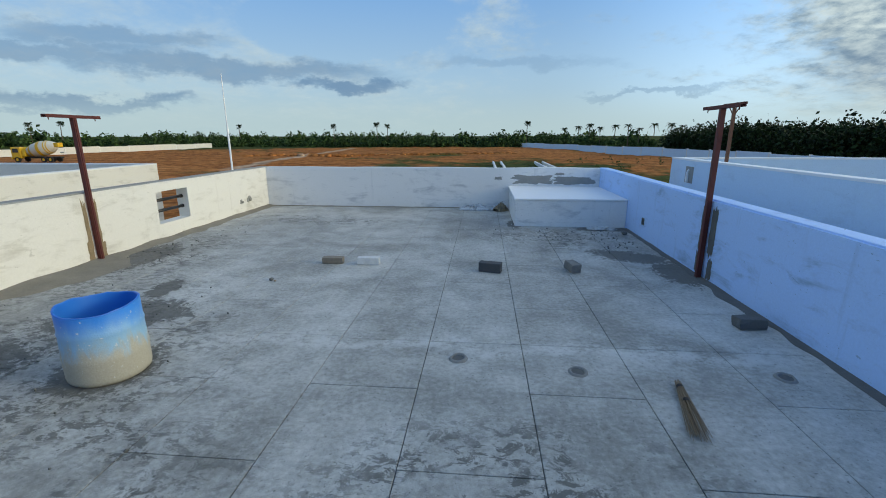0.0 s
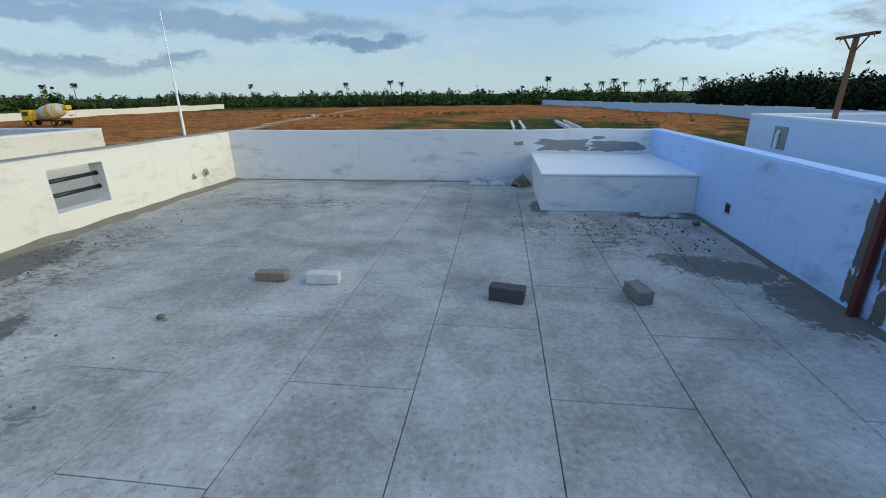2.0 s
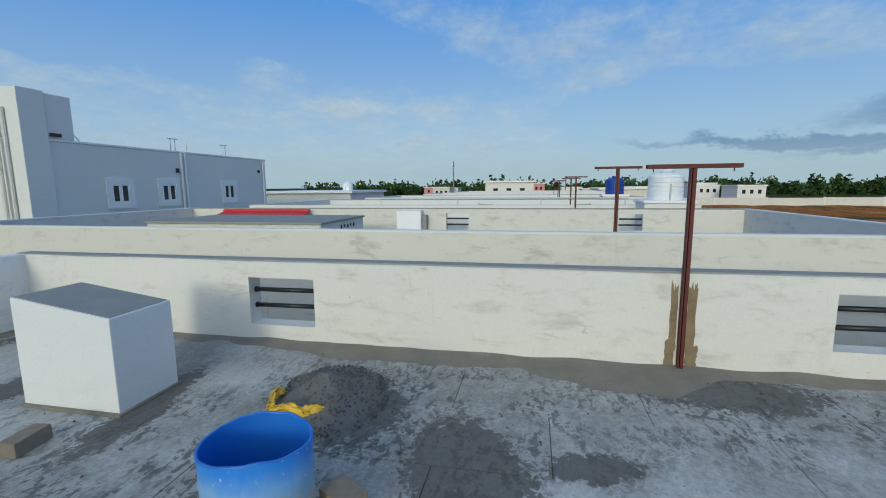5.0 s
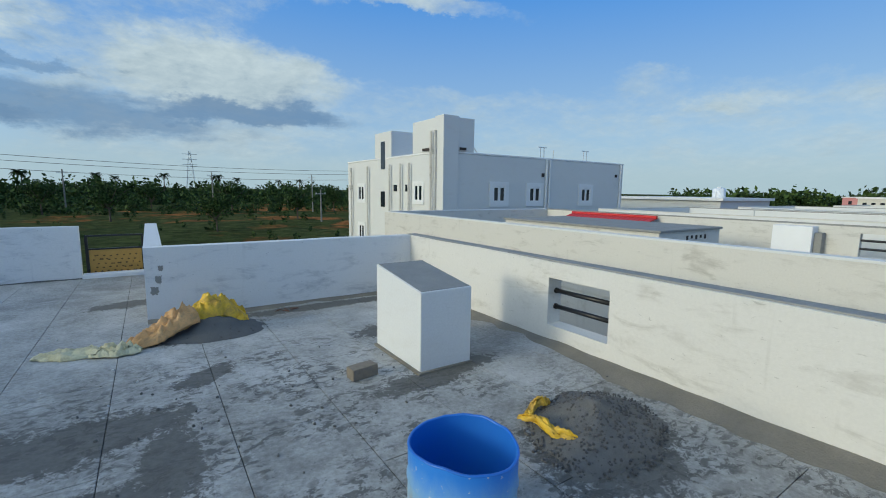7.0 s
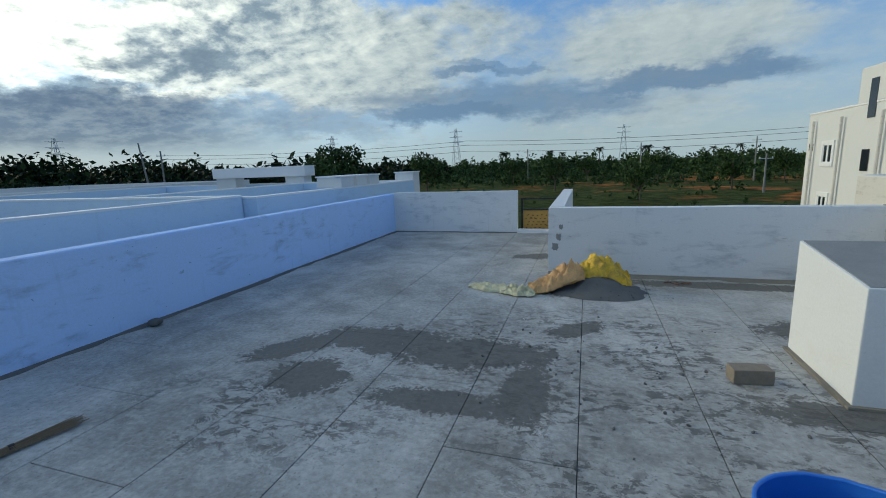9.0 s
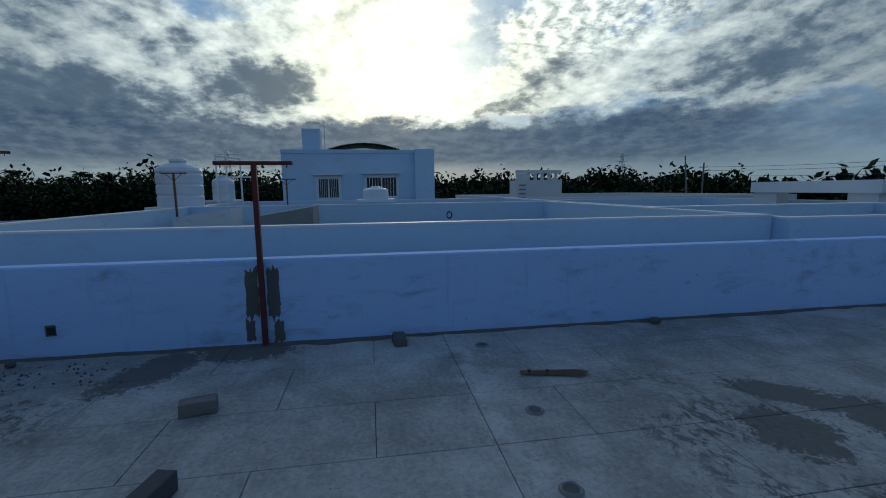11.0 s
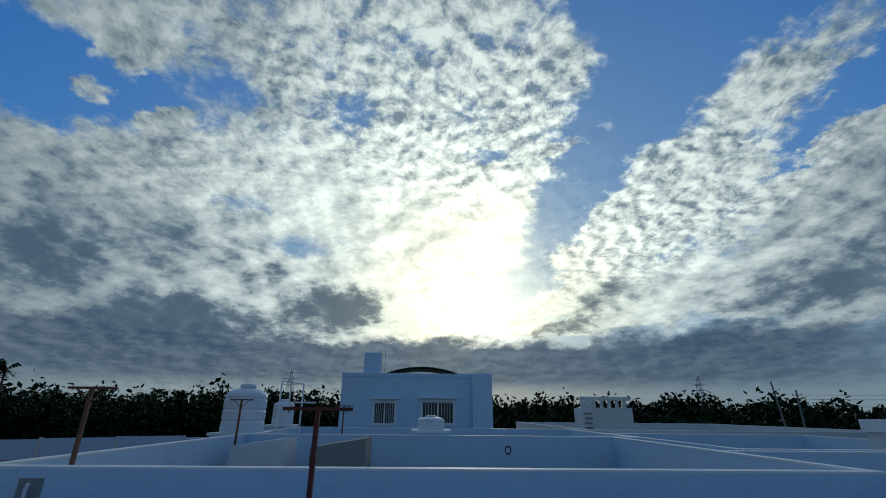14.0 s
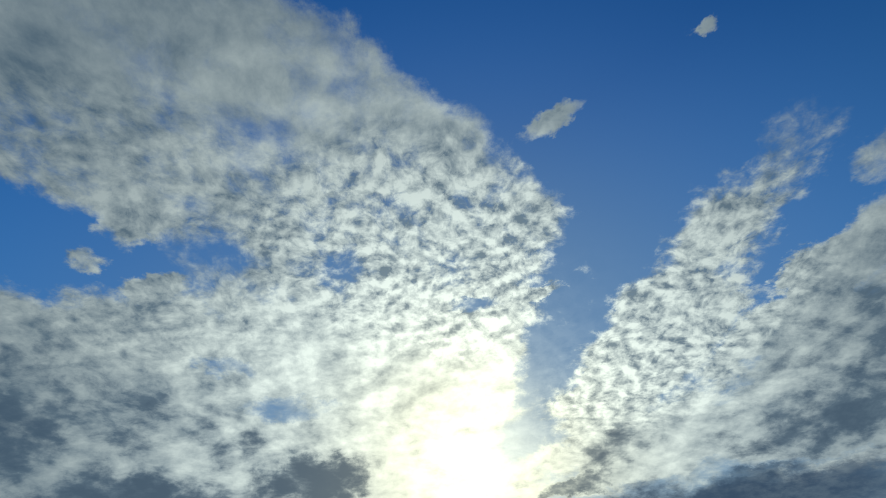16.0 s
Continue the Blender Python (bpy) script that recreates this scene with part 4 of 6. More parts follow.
def pebble(at, r, mat, label):
    bm = bmesh.new()
    bmesh.ops.create_icosphere(bm, subdivisions=2, radius=r)
    rough(bm, r * 0.35, 0.6 / r, at[0])
    for v in bm.verts:
        v.co.z = v.co.z * 0.65
    low = min(v.co.z for v in bm.verts)
    for v in bm.verts:
        v.co.z -= low
    solid("stone", bm, mat, label, "stone", "loose stones", at=Matrix.Translation(at))


pebble((-2.50, 6.57, 0), 0.030, M_DARKCEM, "small dark stone on the pale screed")
pebble((-2.44, 6.54, 0), 0.016, M_BRICKB, "small brown stone on the pale screed")
pebble((2.62, 9.55, 0), 0.05, M_DARKCEM, "dark mortar lump by the plinth")
pebble((2.66, 2.35, 0), 0.07, M_DARKCEM, "dark mortar lump at the parapet foot")

# broom of stiff straws
broom = thing("straw_broom", "stiff straw broom tied with twine, lying on the screed", "broom", (1.43, 4.24, 0.012), math.degrees(math.atan2(-0.59, -0.11)) - 90)
rnd = random.Random(3)
for k in range(46):
    a, r = rnd.uniform(0, 6.28), 0.018 * math.sqrt(rnd.random())
    s = Vector((r * math.cos(a), -0.33 + rnd.uniform(-0.01, 0.02), 0.014 + r * math.sin(a)))
    e = Vector((s.x * 3.2 + rnd.uniform(-0.022, 0.022), 0.26 + rnd.uniform(-0.05, 0.06), max(0.004, 0.010 + r * math.sin(a) * 1.4)))
    part("straw", tube(s, e, 0.0030, 0.0018, 5), M_STRAW, broom)
for y in (-0.25, -0.08):
    bm = bmesh.new()
    bmesh.ops.create_cone(bm, cap_ends=False, segments=14, radius1=0.023, radius2=0.024, depth=0.03, matrix=Matrix.Translation((0, y, 0.015)) @ Matrix.Rotation(math.pi / 2, 4, "X"))
    part("binding", bm, M_TWINE, broom, "dark twine binding")


def ring_mark(at, r):
    """A cored plug: a shallow ring of mortar round a filled hole."""
    ob = thing("floor_outlet", "round cement plug with a raised ragged rim in the slab", "outlet", at, group="cement plugs in the slab")
    prof = [(r * 1.25, 0.002), (r * 1.1, 0.012), (r, 0.018), (r * 0.85, 0.013), (r * 0.8, 0.005)]
    part("rim", rough(lathe(prof, 22), 0.007, 20.0, at[0]), M_STONE, ob, smooth=True)
    part("plug", tube((0, 0, 0.0), (0, 0, 0.007), r * 0.82, seg=20), M_DARKCEM, ob)


ring_mark((-0.09, 4.81, 0.0), 0.06), ring_mark((0.82, 4.68, 0.0), 0.06), ring_mark((2.32, 4.72, 0.0), 0.06)


def heap(name, at, rx, ry, h, turn, mat, label, seed, stones=0, smat=None):
    """A heap of loose stuff with grains on it."""
    bm = bmesh.new()
    rings, seg = 12, 40
    grid = [[bm.verts.new((0, 0, 0))]]
    for i in range(1, rings + 1):
        row = []
        for k in range(seg):
            a = 2 * math.pi * k / seg
            f = i / rings
            w = 1 + 0.30 * noise.noise((2 * math.cos(a), 2 * math.sin(a), seed))
            row.append(bm.verts.new((rx * w * f * math.cos(a), ry * w * f * math.sin(a), 0)))
        grid.append(row)

    def high(x, y):
        r = math.hypot(x / rx, y / ry)
        c = max(0.0, 1 - r / 1.15)
        return h * (c ** 1.3) * (1 + 0.5 * noise.noise((x * 3, y * 3, seed))) + 0.03 * c * noise.noise((x * 12, y * 12, seed))

    for row in grid:
        for v in row:
            v.co.z = max(0.0, high(v.co.x, v.co.y)) + 0.0015
    for v in grid[-1]:
        v.co.z = 0.0
    for k in range(seg):
        bm.faces.new((grid[0][0], grid[1][k], grid[1][(k + 1) % seg]))
        for i in range(1, rings):
            bm.faces.new((grid[i][k], grid[i + 1][k], grid[i + 1][(k + 1) % seg], grid[i][(k + 1) % seg]))
    ob = thing(name, label, "heap", at, turn)
    part("mound", bm, mat, ob, smooth=True)
    r = random.Random(int(seed * 10))
    bm = bmesh.new()
    for k in range(stones):
        a, q = r.uniform(0, 6.283), math.sqrt(r.random()) * 1.08
        x, y = rx * q * math.cos(a), ry * q * math.sin(a)
        s = r.uniform(0.005, 0.015)
        m = Matrix.LocRotScale((x, y, max(0.0, high(x, y)) + s * 0.25), Euler((r.uniform(0, 3), r.uniform(0, 3), r.uniform(0, 3))), (s, s * r.uniform(0.6, 1), s * r.uniform(0.5, 0.9)))
        bmesh.ops.create_icosphere(bm, subdivisions=1, radius=1.0, matrix=m)
    if stones:
        tagged(part("grain", bm, smat or mat, ob), kind="stuff")
    return ob


heap("gravel_heap", (-4.22, 4.07, 0), 0.62, 0.46, 0.20, 20, M_GRAVEL, "heap of dark grey crushed stone on the slab", 2.0, 900, M_CHIP)
heap("sand_heap", (-2.08, 0.06, 0), 0.60, 0.42, 0.20, 0, M_DARKCEM, "low heap of dark mortar sand under empty sacks", 5.0, 60, M_CHIP)


def sack(at, length, width, height, turn, mat, label, seed, bend=0.0, group="empty cement sacks", lift=()):
    """An empty woven sack, crumpled into folds."""
    bm = bmesh.new()
    nu, nv = 44, 26
    top, low = [], []
    for i in range(nu + 1):
        u = i / nu
        for side, rows in ((1, top), (0, low)):
            row = []
            for j in range(nv + 1):
                v = j / nv * 2 - 1
                taper = (0.40 + 0.60 * math.sin(math.pi * min(1, max(0, u * 0.9 + 0.08))) ** 0.6) * (1 + 0.25 * noise.noise((u * 4, seed, 0)))
                x = (u - 0.5) * length
                y = v * width / 2 * taper + bend * math.sin(u * math.pi * 1.3) + 0.04 * noise.noise((u * 5, v * 2, seed)) + 0.022 * v * noise.noise((u * 17, v, seed + 3))
                dome = max(0.0, 1 - v * v) ** 0.6 * math.sin(math.pi * min(1.0, u * 0.96 + 0.03)) ** 0.5
                rise = sum(h_ * math.exp(-((u - c_) / w_) ** 2) for c_, w_, h_ in lift)
                fold = abs(noise.noise((u * 2.5 + seed, v * 5.5, seed))) * 0.55 + abs(noise.noise((u * 7 + seed, v * 2.4, seed))) * 0.75 + abs(noise.noise((u * 15, v * 6 + seed, 1.0))) * 0.38
                z = height * dome * (0.28 + 1.0 * fold) + 0.006 + rise * (1 - 0.25 * v * v)
                row.append(bm.verts.new((x, y, max(z, 0.003) if side else 0.001 + 0.9 * rise * (1 - 0.25 * v * v))))
            rows.append(row)
    for rows in (top, low):
        for a, b in zip(rows, rows[1:]):
            for j in range(nv):
                bm.faces.new((a[j], b[j], b[j + 1], a[j + 1]))
    bmesh.ops.remove_doubles(bm, verts=bm.verts[:], dist=0.0045)
    return solid("cement_sack", bm, mat, label, "sack", group, smooth=True, at=pose(*at, 0, 0, turn))


sack((-0.80, 0.22, 0.0), 0.80, 0.26, 0.10, -12, M_SACKW, "flattened pale yellow woven sack lying on the slab", 1.3, 0.03)
sack((-1.12, 0.40, 0.012), 0.46, 0.19, 0.13, -8, M_SACKW, "rolled pale yellow woven sack lying on the slab", 2.6)
sack((-1.55, 0.16, 0.0), 0.74, 0.34, 0.20, 18, M_SACKO, "crumpled orange woven sack leaning on the sand heap", 4.1, lift=((0.08, 0.45, 0.24),))
sack((-2.10, -0.07, 0.0), 0.80, 0.30, 0.24, 12, M_SACKY, "crumpled bright yellow woven sack draped over the sand heap", 6.2, lift=((0.52, 0.42, 0.25),))
sack((-2.36, -0.03, 0.0), 0.30, 0.20, 0.12, 55, M_SACKY, "loose end of a bright yellow sack on the sand heap", 7.7, lift=((0.5, 0.3, 0.06),))
sack((-3.87, 3.98, 0.03), 0.62, 0.07, 0.07, -68, M_SACKY, "torn yellow woven sack on the gravel heap", 8.3, 0.06, lift=((0.7, 0.2, 0.05),))
sack((-4.05, 3.63, 0.02), 0.34, 0.07, 0.07, 20, M_SACKY, "twisted yellow sack mouth beside the gravel", 9.9, 0.03, lift=((0.6, 0.2, 0.06),))
sack((0.0, 12.12, 0.0), 0.95, 0.30, 0.16, 5, M_RAG, "crumpled grey plastic sheet at the parapet foot", 11.0, group="dumped sheets")
sack((0.52, 12.02, 0.0), 0.32, 0.30, 0.22, 40, M_SACKB, "crumpled brown sack beside the plinth", 12.2, group="dumped sheets")
sack((2.35, 10.02, 0.0), 0.55, 0.20, 0.06, -8, M_RAG, "torn grey sheet lying along the plinth", 13.5, group="dumped sheets")

# brushwood scrap by the south wall and loose crumbs on the slab
scrap = thing("twig_scrap", "small tangle of reddish dry twigs on the slab", "twigs", (-3.12, -0.49, 0.0))
rnd = random.Random(8)
for k in range(16):
    a = rnd.uniform(0, 3.14)
    s = Vector((rnd.uniform(-0.10, 0.10), rnd.uniform(-0.05, 0.05), 0.006))
    e = s + Vector((math.cos(a), math.sin(a), 0)) * rnd.uniform(0.06, 0.16) + Vector((0, 0, rnd.uniform(0, 0.03)))
    part("twig", tube(s, e, 0.005, 0.003, 5), M_RUSTY, scrap)


def crumbs(name, label, spots, count, size, mat, seed):
    """Loose crumbs: rows of cx, cy, rx, ry to scatter in."""
    r = random.Random(seed)
    bm = bmesh.new()
    for k in range(count):
        cx, cy, rx, ry = r.choice(spots)
        x, y, s = r.gauss(cx, rx * 0.5), r.gauss(cy, ry * 0.5), size * r.uniform(0.4, 1.3) ** 1.5
        if not (XL + 0.1 < x < XR - 0.05 and YB + 0.05 < y < YF - 0.05):
            continue
        m = Matrix.LocRotScale((x, y, s * 0.3), Euler((r.uniform(0, 3), r.uniform(0, 3), r.uniform(0, 3))), (s, s * r.uniform(0.5, 1), s * r.uniform(0.4, 0.8)))
        bmesh.ops.create_icosphere(bm, subdivisions=1, radius=1.0, matrix=m)
    solid(name, bm, mat, label, "crumbs", kind="stuff")


crumbs("mortar_crumbs", "dark mortar crumbs scattered over the slab", [(1.5, 9.4, 0.9, 0.6), (2.3, 9.0, 0.4, 0.9), (-3.4, 4.8, 1.4, 1.2), (-2.3, 2.4, 1.6, 1.2), (-4.7, 8.0, 0.5, 2.0), (-3.6, 5.5, 0.8, 0.6)], 420, 0.013, M_DARKCEM, 4)
crumbs("pale_chips", "pale plaster chips scattered over the slab", [(0.8, 9.7, 1.0, 0.7), (-1.0, 1.0, 1.6, 1.4), (-2.2, 9.5, 2.4, 1.5)], 130, 0.011, M_BRICKW, 6)


# ---- the neighbouring terraces ----
def terrace_house(name, label, x0, x1, y0, y1, zr, zt, mat, mat_in, t=0.2, slots=()):
    """A flat-roofed house: body, roof slab and four parapets with a pale lip."""
    ob = thing(name, label, "house", (0, 0, 0), group="flat-roofed houses of the row")
    part("body", boxes((x0 + 0.02, x1 - 0.02, y0 + 0.02, y1 - 0.02, GROUND, zr - 0.15)), mat, ob)
    part("roof_slab", boxes((x0 + t, x1 - t, y0 + t, y1 - t, zr - 0.148, zr)), M_CEMENT, ob, "grey cement roof")
    for n, row in (("parapet", (x0, x0 + t, y0, y1)), ("parapet", (x1 - t, x1, y0, y1)), ("parapet", (x0 + t, x1 - t, y0, y0 + t)), ("parapet", (x0 + t, x1 - t, y1 - t, y1))):
        cut = slots and row[0] == x0 and row[1] == x0 + t
        bm = walled("x", x0 + t, -t, y0, y1, zr - 0.146, zt, slots) if cut else boxes((*row, zr - 0.146, zt), bevel=0.006)
        wall = part(n, bm, mat, ob)
        for ya, yb, za, zb in slots if cut else ():
            for k in (0.34, 0.70):
                z = za + (zb - za) * k
                part("rail", tube((x0 + t * 0.5, ya - 0.002, z), (x0 + t * 0.5, yb + 0.002, z), 0.03, seg=8), M_BLACK, wall, "black pipe rail")
        part("lip", boxes((row[0] - 0.004, row[1] + 0.004, row[2] - 0.004, row[3] + 0.004, zt - 0.03, zt + 0.006), bevel=0.004), M_CEMENT if cut else mat_in, wall)
    return ob


terrace_house("terrace_house", "cream flat-roofed house across the narrow gap", -16.7, -8.45, -8.1, 12.6, 0.0, 1.03, M_CREAM, M_FAR, slots=((2.70, 3.52, 0.24, 0.84), (8.62, 9.38, 0.28, 0.84)))
box = thing("pale_panel_box", "pale cream masonry box against the parapet of a terrace", "box", (0, 0, 0))
part("body", boxes((-16.49, -16.05, 0.95, 1.85, 0.0, 0.96), bevel=0.01), M_CLEAN, box)
part("pier", boxes((-16.49, -16.2, 1.856, 2.02, 0.0, 0.80), bevel=0.01), M_CEMENT, box)
for k, dx in enumerate((0.0, -11.1, -22.2, -33.3)):
    terrace_house("terrace_house", "white flat-roofed house further along the row", -27.9 + dx, -19.6 + dx, -7.5 + k * 1.5, 12.2 + k * 0.6, 0.0, 1.02 + 0.05 * k, M_FAR, M_CREAM, slots=((2.5 + k, 3.4 + k, 0.3, 0.84), (8.3 + k, 9.1 + k, 0.3, 0.84)) if k < 2 else ())
terrace_house("terrace_house", "shaded blue-white flat-roofed house across the side gap", 4.42, 14.58, -1.1, 12.36, 0.22, 1.235, M_NEAR, M_CLEAN)
terrace_house("terrace_house", "shaded blue-white rear wing of the house across the gap", 4.10, 8.9, -9.3, -1.12, 0.22, 1.20, M_NEAR, M_CLEAN)
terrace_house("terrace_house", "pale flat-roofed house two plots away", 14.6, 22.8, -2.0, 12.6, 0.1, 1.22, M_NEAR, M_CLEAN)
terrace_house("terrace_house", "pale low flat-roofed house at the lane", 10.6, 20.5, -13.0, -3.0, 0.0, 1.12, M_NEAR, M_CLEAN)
terrace_house("terrace_house", "long pale flat-roofed house at the end of the lane", 24.5, 46.0, -24.0, -3.5, 0.0, 1.15, M_FAR, M_CLEAN)

for x, y, br, mat in ((-8.62, 7.14, False, M_OXIDE), (-16.5, 7.2, False, M_OXIDE), (-19.75, 7.3, False, M_OXIDE), (-27.7, 7.3, False, M_OXIDE), (-30.9, 7.4, False, M_OXIDE), (-38.9, 7.5, False, M_OXIDE)):
    t_post((x - 0.05, y, 0.0), 2.08, G, "red-oxide steel T-post on a neighbouring terrace", mat, br, 0.74)
for x, y, z in ((5.13, 11.42, 0.22), (12.8, 11.95, 0.22), (16.3, 9.2, 0.10)):
    t_post((x, y, z), 2.10, G, "braced dark steel T-post on a neighbouring terrace", M_RUSTY, True, 0.76)

# raised block, red roof and small things on the west terraces
blk = thing("raised_slab_block", "raised masonry block with a bluish shaded side", "block", (0, 0, 0.0))
part("body", boxes((-14.2, -11.3, -4.9, 0.4, 0.0, 0.86), bevel=0.01), M_CREAM, blk)
part("top", boxes((-14.25, -11.25, -4.95, 0.45, 0.862, 0.92), bevel=0.01), M_CEMENT, blk)
for i in range(5):
    part("painted_mark", boxes((-12.6 - i * 0.22, -12.5 - i * 0.22, 0.402, 0.406, 0.64 + 0.03 * (i % 2), 0.75)), M_TWINE, blk, "dark unreadable brush marks")
red = thing("tiled_canopy", "small canopy roofed with bright red tiles", "canopy", (0, 0, 0.0))
part("post", boxes((-16.2, -16.0, -5.9, -5.7, 0.0, 0.5)), M_FAR, red), part("post", boxes((-16.2, -16.0, -3.2, -3.0, 0.0, 0.5)), M_FAR, red)
part("post", boxes((-16.48, -16.42, -5.9, -5.7, 0.0, 0.7)), M_FAR, red)
bm = bmesh.new()
cols = []
for i in range(73):
    y = -6.3 + 3.7 * i / 72
    b = 0.028 * abs(math.sin(i * math.pi / 4))
    row = []
    for j in range(6):
        f = j / 5
        row.append(bm.verts.new((-15.0 - 1.3 * f, y, 0.52 + 0.40 * f + b + 0.02 * (1 - (f * 5) % 1 if j < 5 else 0))))
    cols.append(row)
for a, b in zip(cols, cols[1:]):
    for j in range(5):
        bm.faces.new((a[j], b[j], b[j + 1], a[j + 1]))
ext = bmesh.ops.extrude_face_region(bm, geom=bm.faces[:])
for v in ext["geom"]:
    if isinstance(v, bmesh.types.BMVert):
        v.co.z -= 0.035
part("tiles", bm, M_TILE, red)
part("ridge", tube((-16.3, -6.3, 0.945), (-16.3, -2.6, 0.945), 0.06, seg=12), M_TILE, red)
blk = thing("roof_hatch", "small white roof hatch box on a terrace", "hatch", (0, 0, 0))
part("body", boxes((-21.2, -20.0, -0.6, 0.95, 0.0, 0.86), bevel=0.02), M_FAR, blk)
part("lid", boxes((-21.25, -19.95, -0.65, 1.0, 0.862, 0.90), bevel=0.01), M_CLEAN, blk)
rail = thing("terrace_rail", "thin grey pipe rail on a white terrace", "rail", (0, 0, 0))
part("pipe", tube((-19.62, -1.0, 1.30), (-19.62, 9.5, 1.30), 0.03, seg=8), M_GALV, rail)
for y in (-0.9, 2.6, 6.1, 9.4):
    part("post", tube((-19.62, y, 1.0), (-19.62, y, 1.30), 0.02, seg=8), M_GALV, rail)


def tank(at, r, h, mat, label, ribs=5, dome=0.22, base=None):
    """A plastic water tank: ribbed wall, domed shoulder, lid."""
    ob = thing("water_tank", label, "water tank", at, group="water tanks on the roofs")
    prof = [(0.0, 0.0), (r * 0.98, 0.0)]
    for k in range(ribs):
        z = h * (0.04 + 0.76 * k / ribs)
        dz = h * 0.76 / ribs
        prof += [(r, z), (r, z + dz * 0.7), (r * 0.965, z + dz * 0.8), (r * 0.965, z + dz * 0.95)]
    prof += [(r, h * 0.82), (r * 0.93, h * (0.82 + dome * 0.35)), (r * 0.70, h * (0.82 + dome * 0.7)), (r * 0.36, h * (0.82 + dome * 0.9)), (r * 0.34, h * (0.82 + dome))]
    part("shell", lathe(prof, 28), mat, ob, smooth=False)
    part("lid", lathe([(r * 0.38, h * (0.82 + dome)), (r * 0.38, h * (0.87 + dome)), (r * 0.30, h * (0.90 + dome)), (0.0, h * (0.90 + dome))], 20), mat, ob)
    part("pipe", tube((r * 1.05, 0, 0.0), (r * 1.05, 0, h * 0.6), 0.03, seg=8), M_GALV, ob)
    return ob


def stand(x0, x1, y0, y1, z0, z1, label, mat=M_NEAR):
    ob = thing("tank_stand", label, "tank stand", (0, 0, 0), group="masonry stands on the roofs")
    part("body", boxes((x0, x1, y0, y1, z0, z1), bevel=0.015), mat, ob)
    part("slab", boxes((x0 - 0.06, x1 + 0.06, y0 - 0.06, y1 + 0.06, z1 + 0.002, z1 + 0.10), bevel=0.01), M_CLEAN, ob)


stand(-19.7, -18.2, 9.8, 11.5, GROUND, 1.14, "white masonry tank stand between the houses", M_FAR)
tank((-19.0, 10.7, 1.24), 0.62, 1.02, M_TANKW, "white ribbed water tank standing on a roof")
stand(-29.2, -28.0, 9.8, 11.2, GROUND, 1.18, "masonry tank stand further along the row", M_FAR)
tank((-28.5, 10.5, 1.28), 0.52, 0.95, M_TANKB, "blue ribbed water tank standing on a roof", 6)
stand(15.2, 16.9, 12.2, 13.9, 0.1, 1.12, "blue-white masonry tank stand")
tank((16.05, 13.05, 1.22), 0.80, 1.60, M_TANKW, "large white water tank on a masonry stand", 3)
stand(21.0, 22.2, 12.6, 13.9, 0.1, 1.25, "smaller masonry tank stand")
tank((21.6, 13.2, 1.35), 0.52, 1.1, M_TANKW, "small white water tank on a masonry stand", 3)
stand(14.75, 15.9, 5.0, 6.35, 0.1, 1.30, "square blue-white masonry stand on the terrace")
tank((15.3, 5.68, 1.40), 0.50, 0.40, M_TANKW, "low white domed water tank on a square stand", 2, 0.35)

# white pipe bends rising beside the tanks
pp = thing("vent_pipes", "tall white bent water pipes beside the roof tanks", "pipes", (0, 0, 0))
for y, z in ((12.15, 3.25), (11.75, 3.45), (11.2, 3.1)):
    part("riser", tube((17.4, y, 0.1), (17.4, y, z), 0.035, seg=8), M_CLEAN, pp)
part("crosspipe", tube((17.4, 12.15, 3.22), (17.4, 11.2, 3.10), 0.03, seg=8), M_CLEAN, pp)
part("crosspipe", tube((17.4, 11.75, 2.35), (17.4, 10.6, 2.35), 0.03, seg=8), M_CLEAN, pp)
wdg = thing("stair_cover", "wedge-shaped grey stair cover on the terrace", "stair cover", (0, 0, 0))
bm = wedge(11.3, 12.8, 7.6, 9.2, 0.22, 1.28, 1.02)
part("body", bm, M_CEMENT, wdg)
wdg = thing("stair_cover", "wedge-shaped blue-grey stair cover beside the tank stand", "stair cover", (0, 0, 0))
part("body", wedge(11.6, 12.8, 10.0, 11.6, 0.22, 1.25, 1.02), M_WALL, wdg)
mark = thing("wall_mark", "dark ring-shaped paint mark on the pale parapet", "paint mark", (14.372, 2.91, 0.77))
bm = bmesh.new()
for k in range(18):
    a, b = 2 * math.pi * k / 18, 2 * math.pi * (k + 1) / 18
    q = [(0, r * 0.8 * math.cos(c), r * math.sin(c)) for c, r in ((a, 0.10), (b, 0.10), (b, 0.15), (a, 0.15))]
    bm.faces.new([bm.verts.new(p) for p in q])
ext = bmesh.ops.extrude_face_region(bm, geom=bm.faces[:])
for v in ext["geom"]:
    if isinstance(v, bmesh.types.BMVert):
        v.co.x -= 0.004
part("ring", bm, M_TWINE, mark)
sock = thing("wall_socket", "grey cement patch with a bent white pipe on the house wall", "pipe outlet", (4.415, 11.4, 0.92))
part("patch", boxes((-0.006, 0.004, -0.17, 0.17, -0.17, 0.17), bevel=0.003), M_CEMENT, sock)
part("pipe", tube((-0.03, 0.02, -0.16), (-0.03, 0.02, 0.06), 0.028, seg=10, bm=tube((-0.03, 0.02, 0.06), (0.0, 0.02, 0.10), 0.028, seg=10)), M_CLEAN, sock)

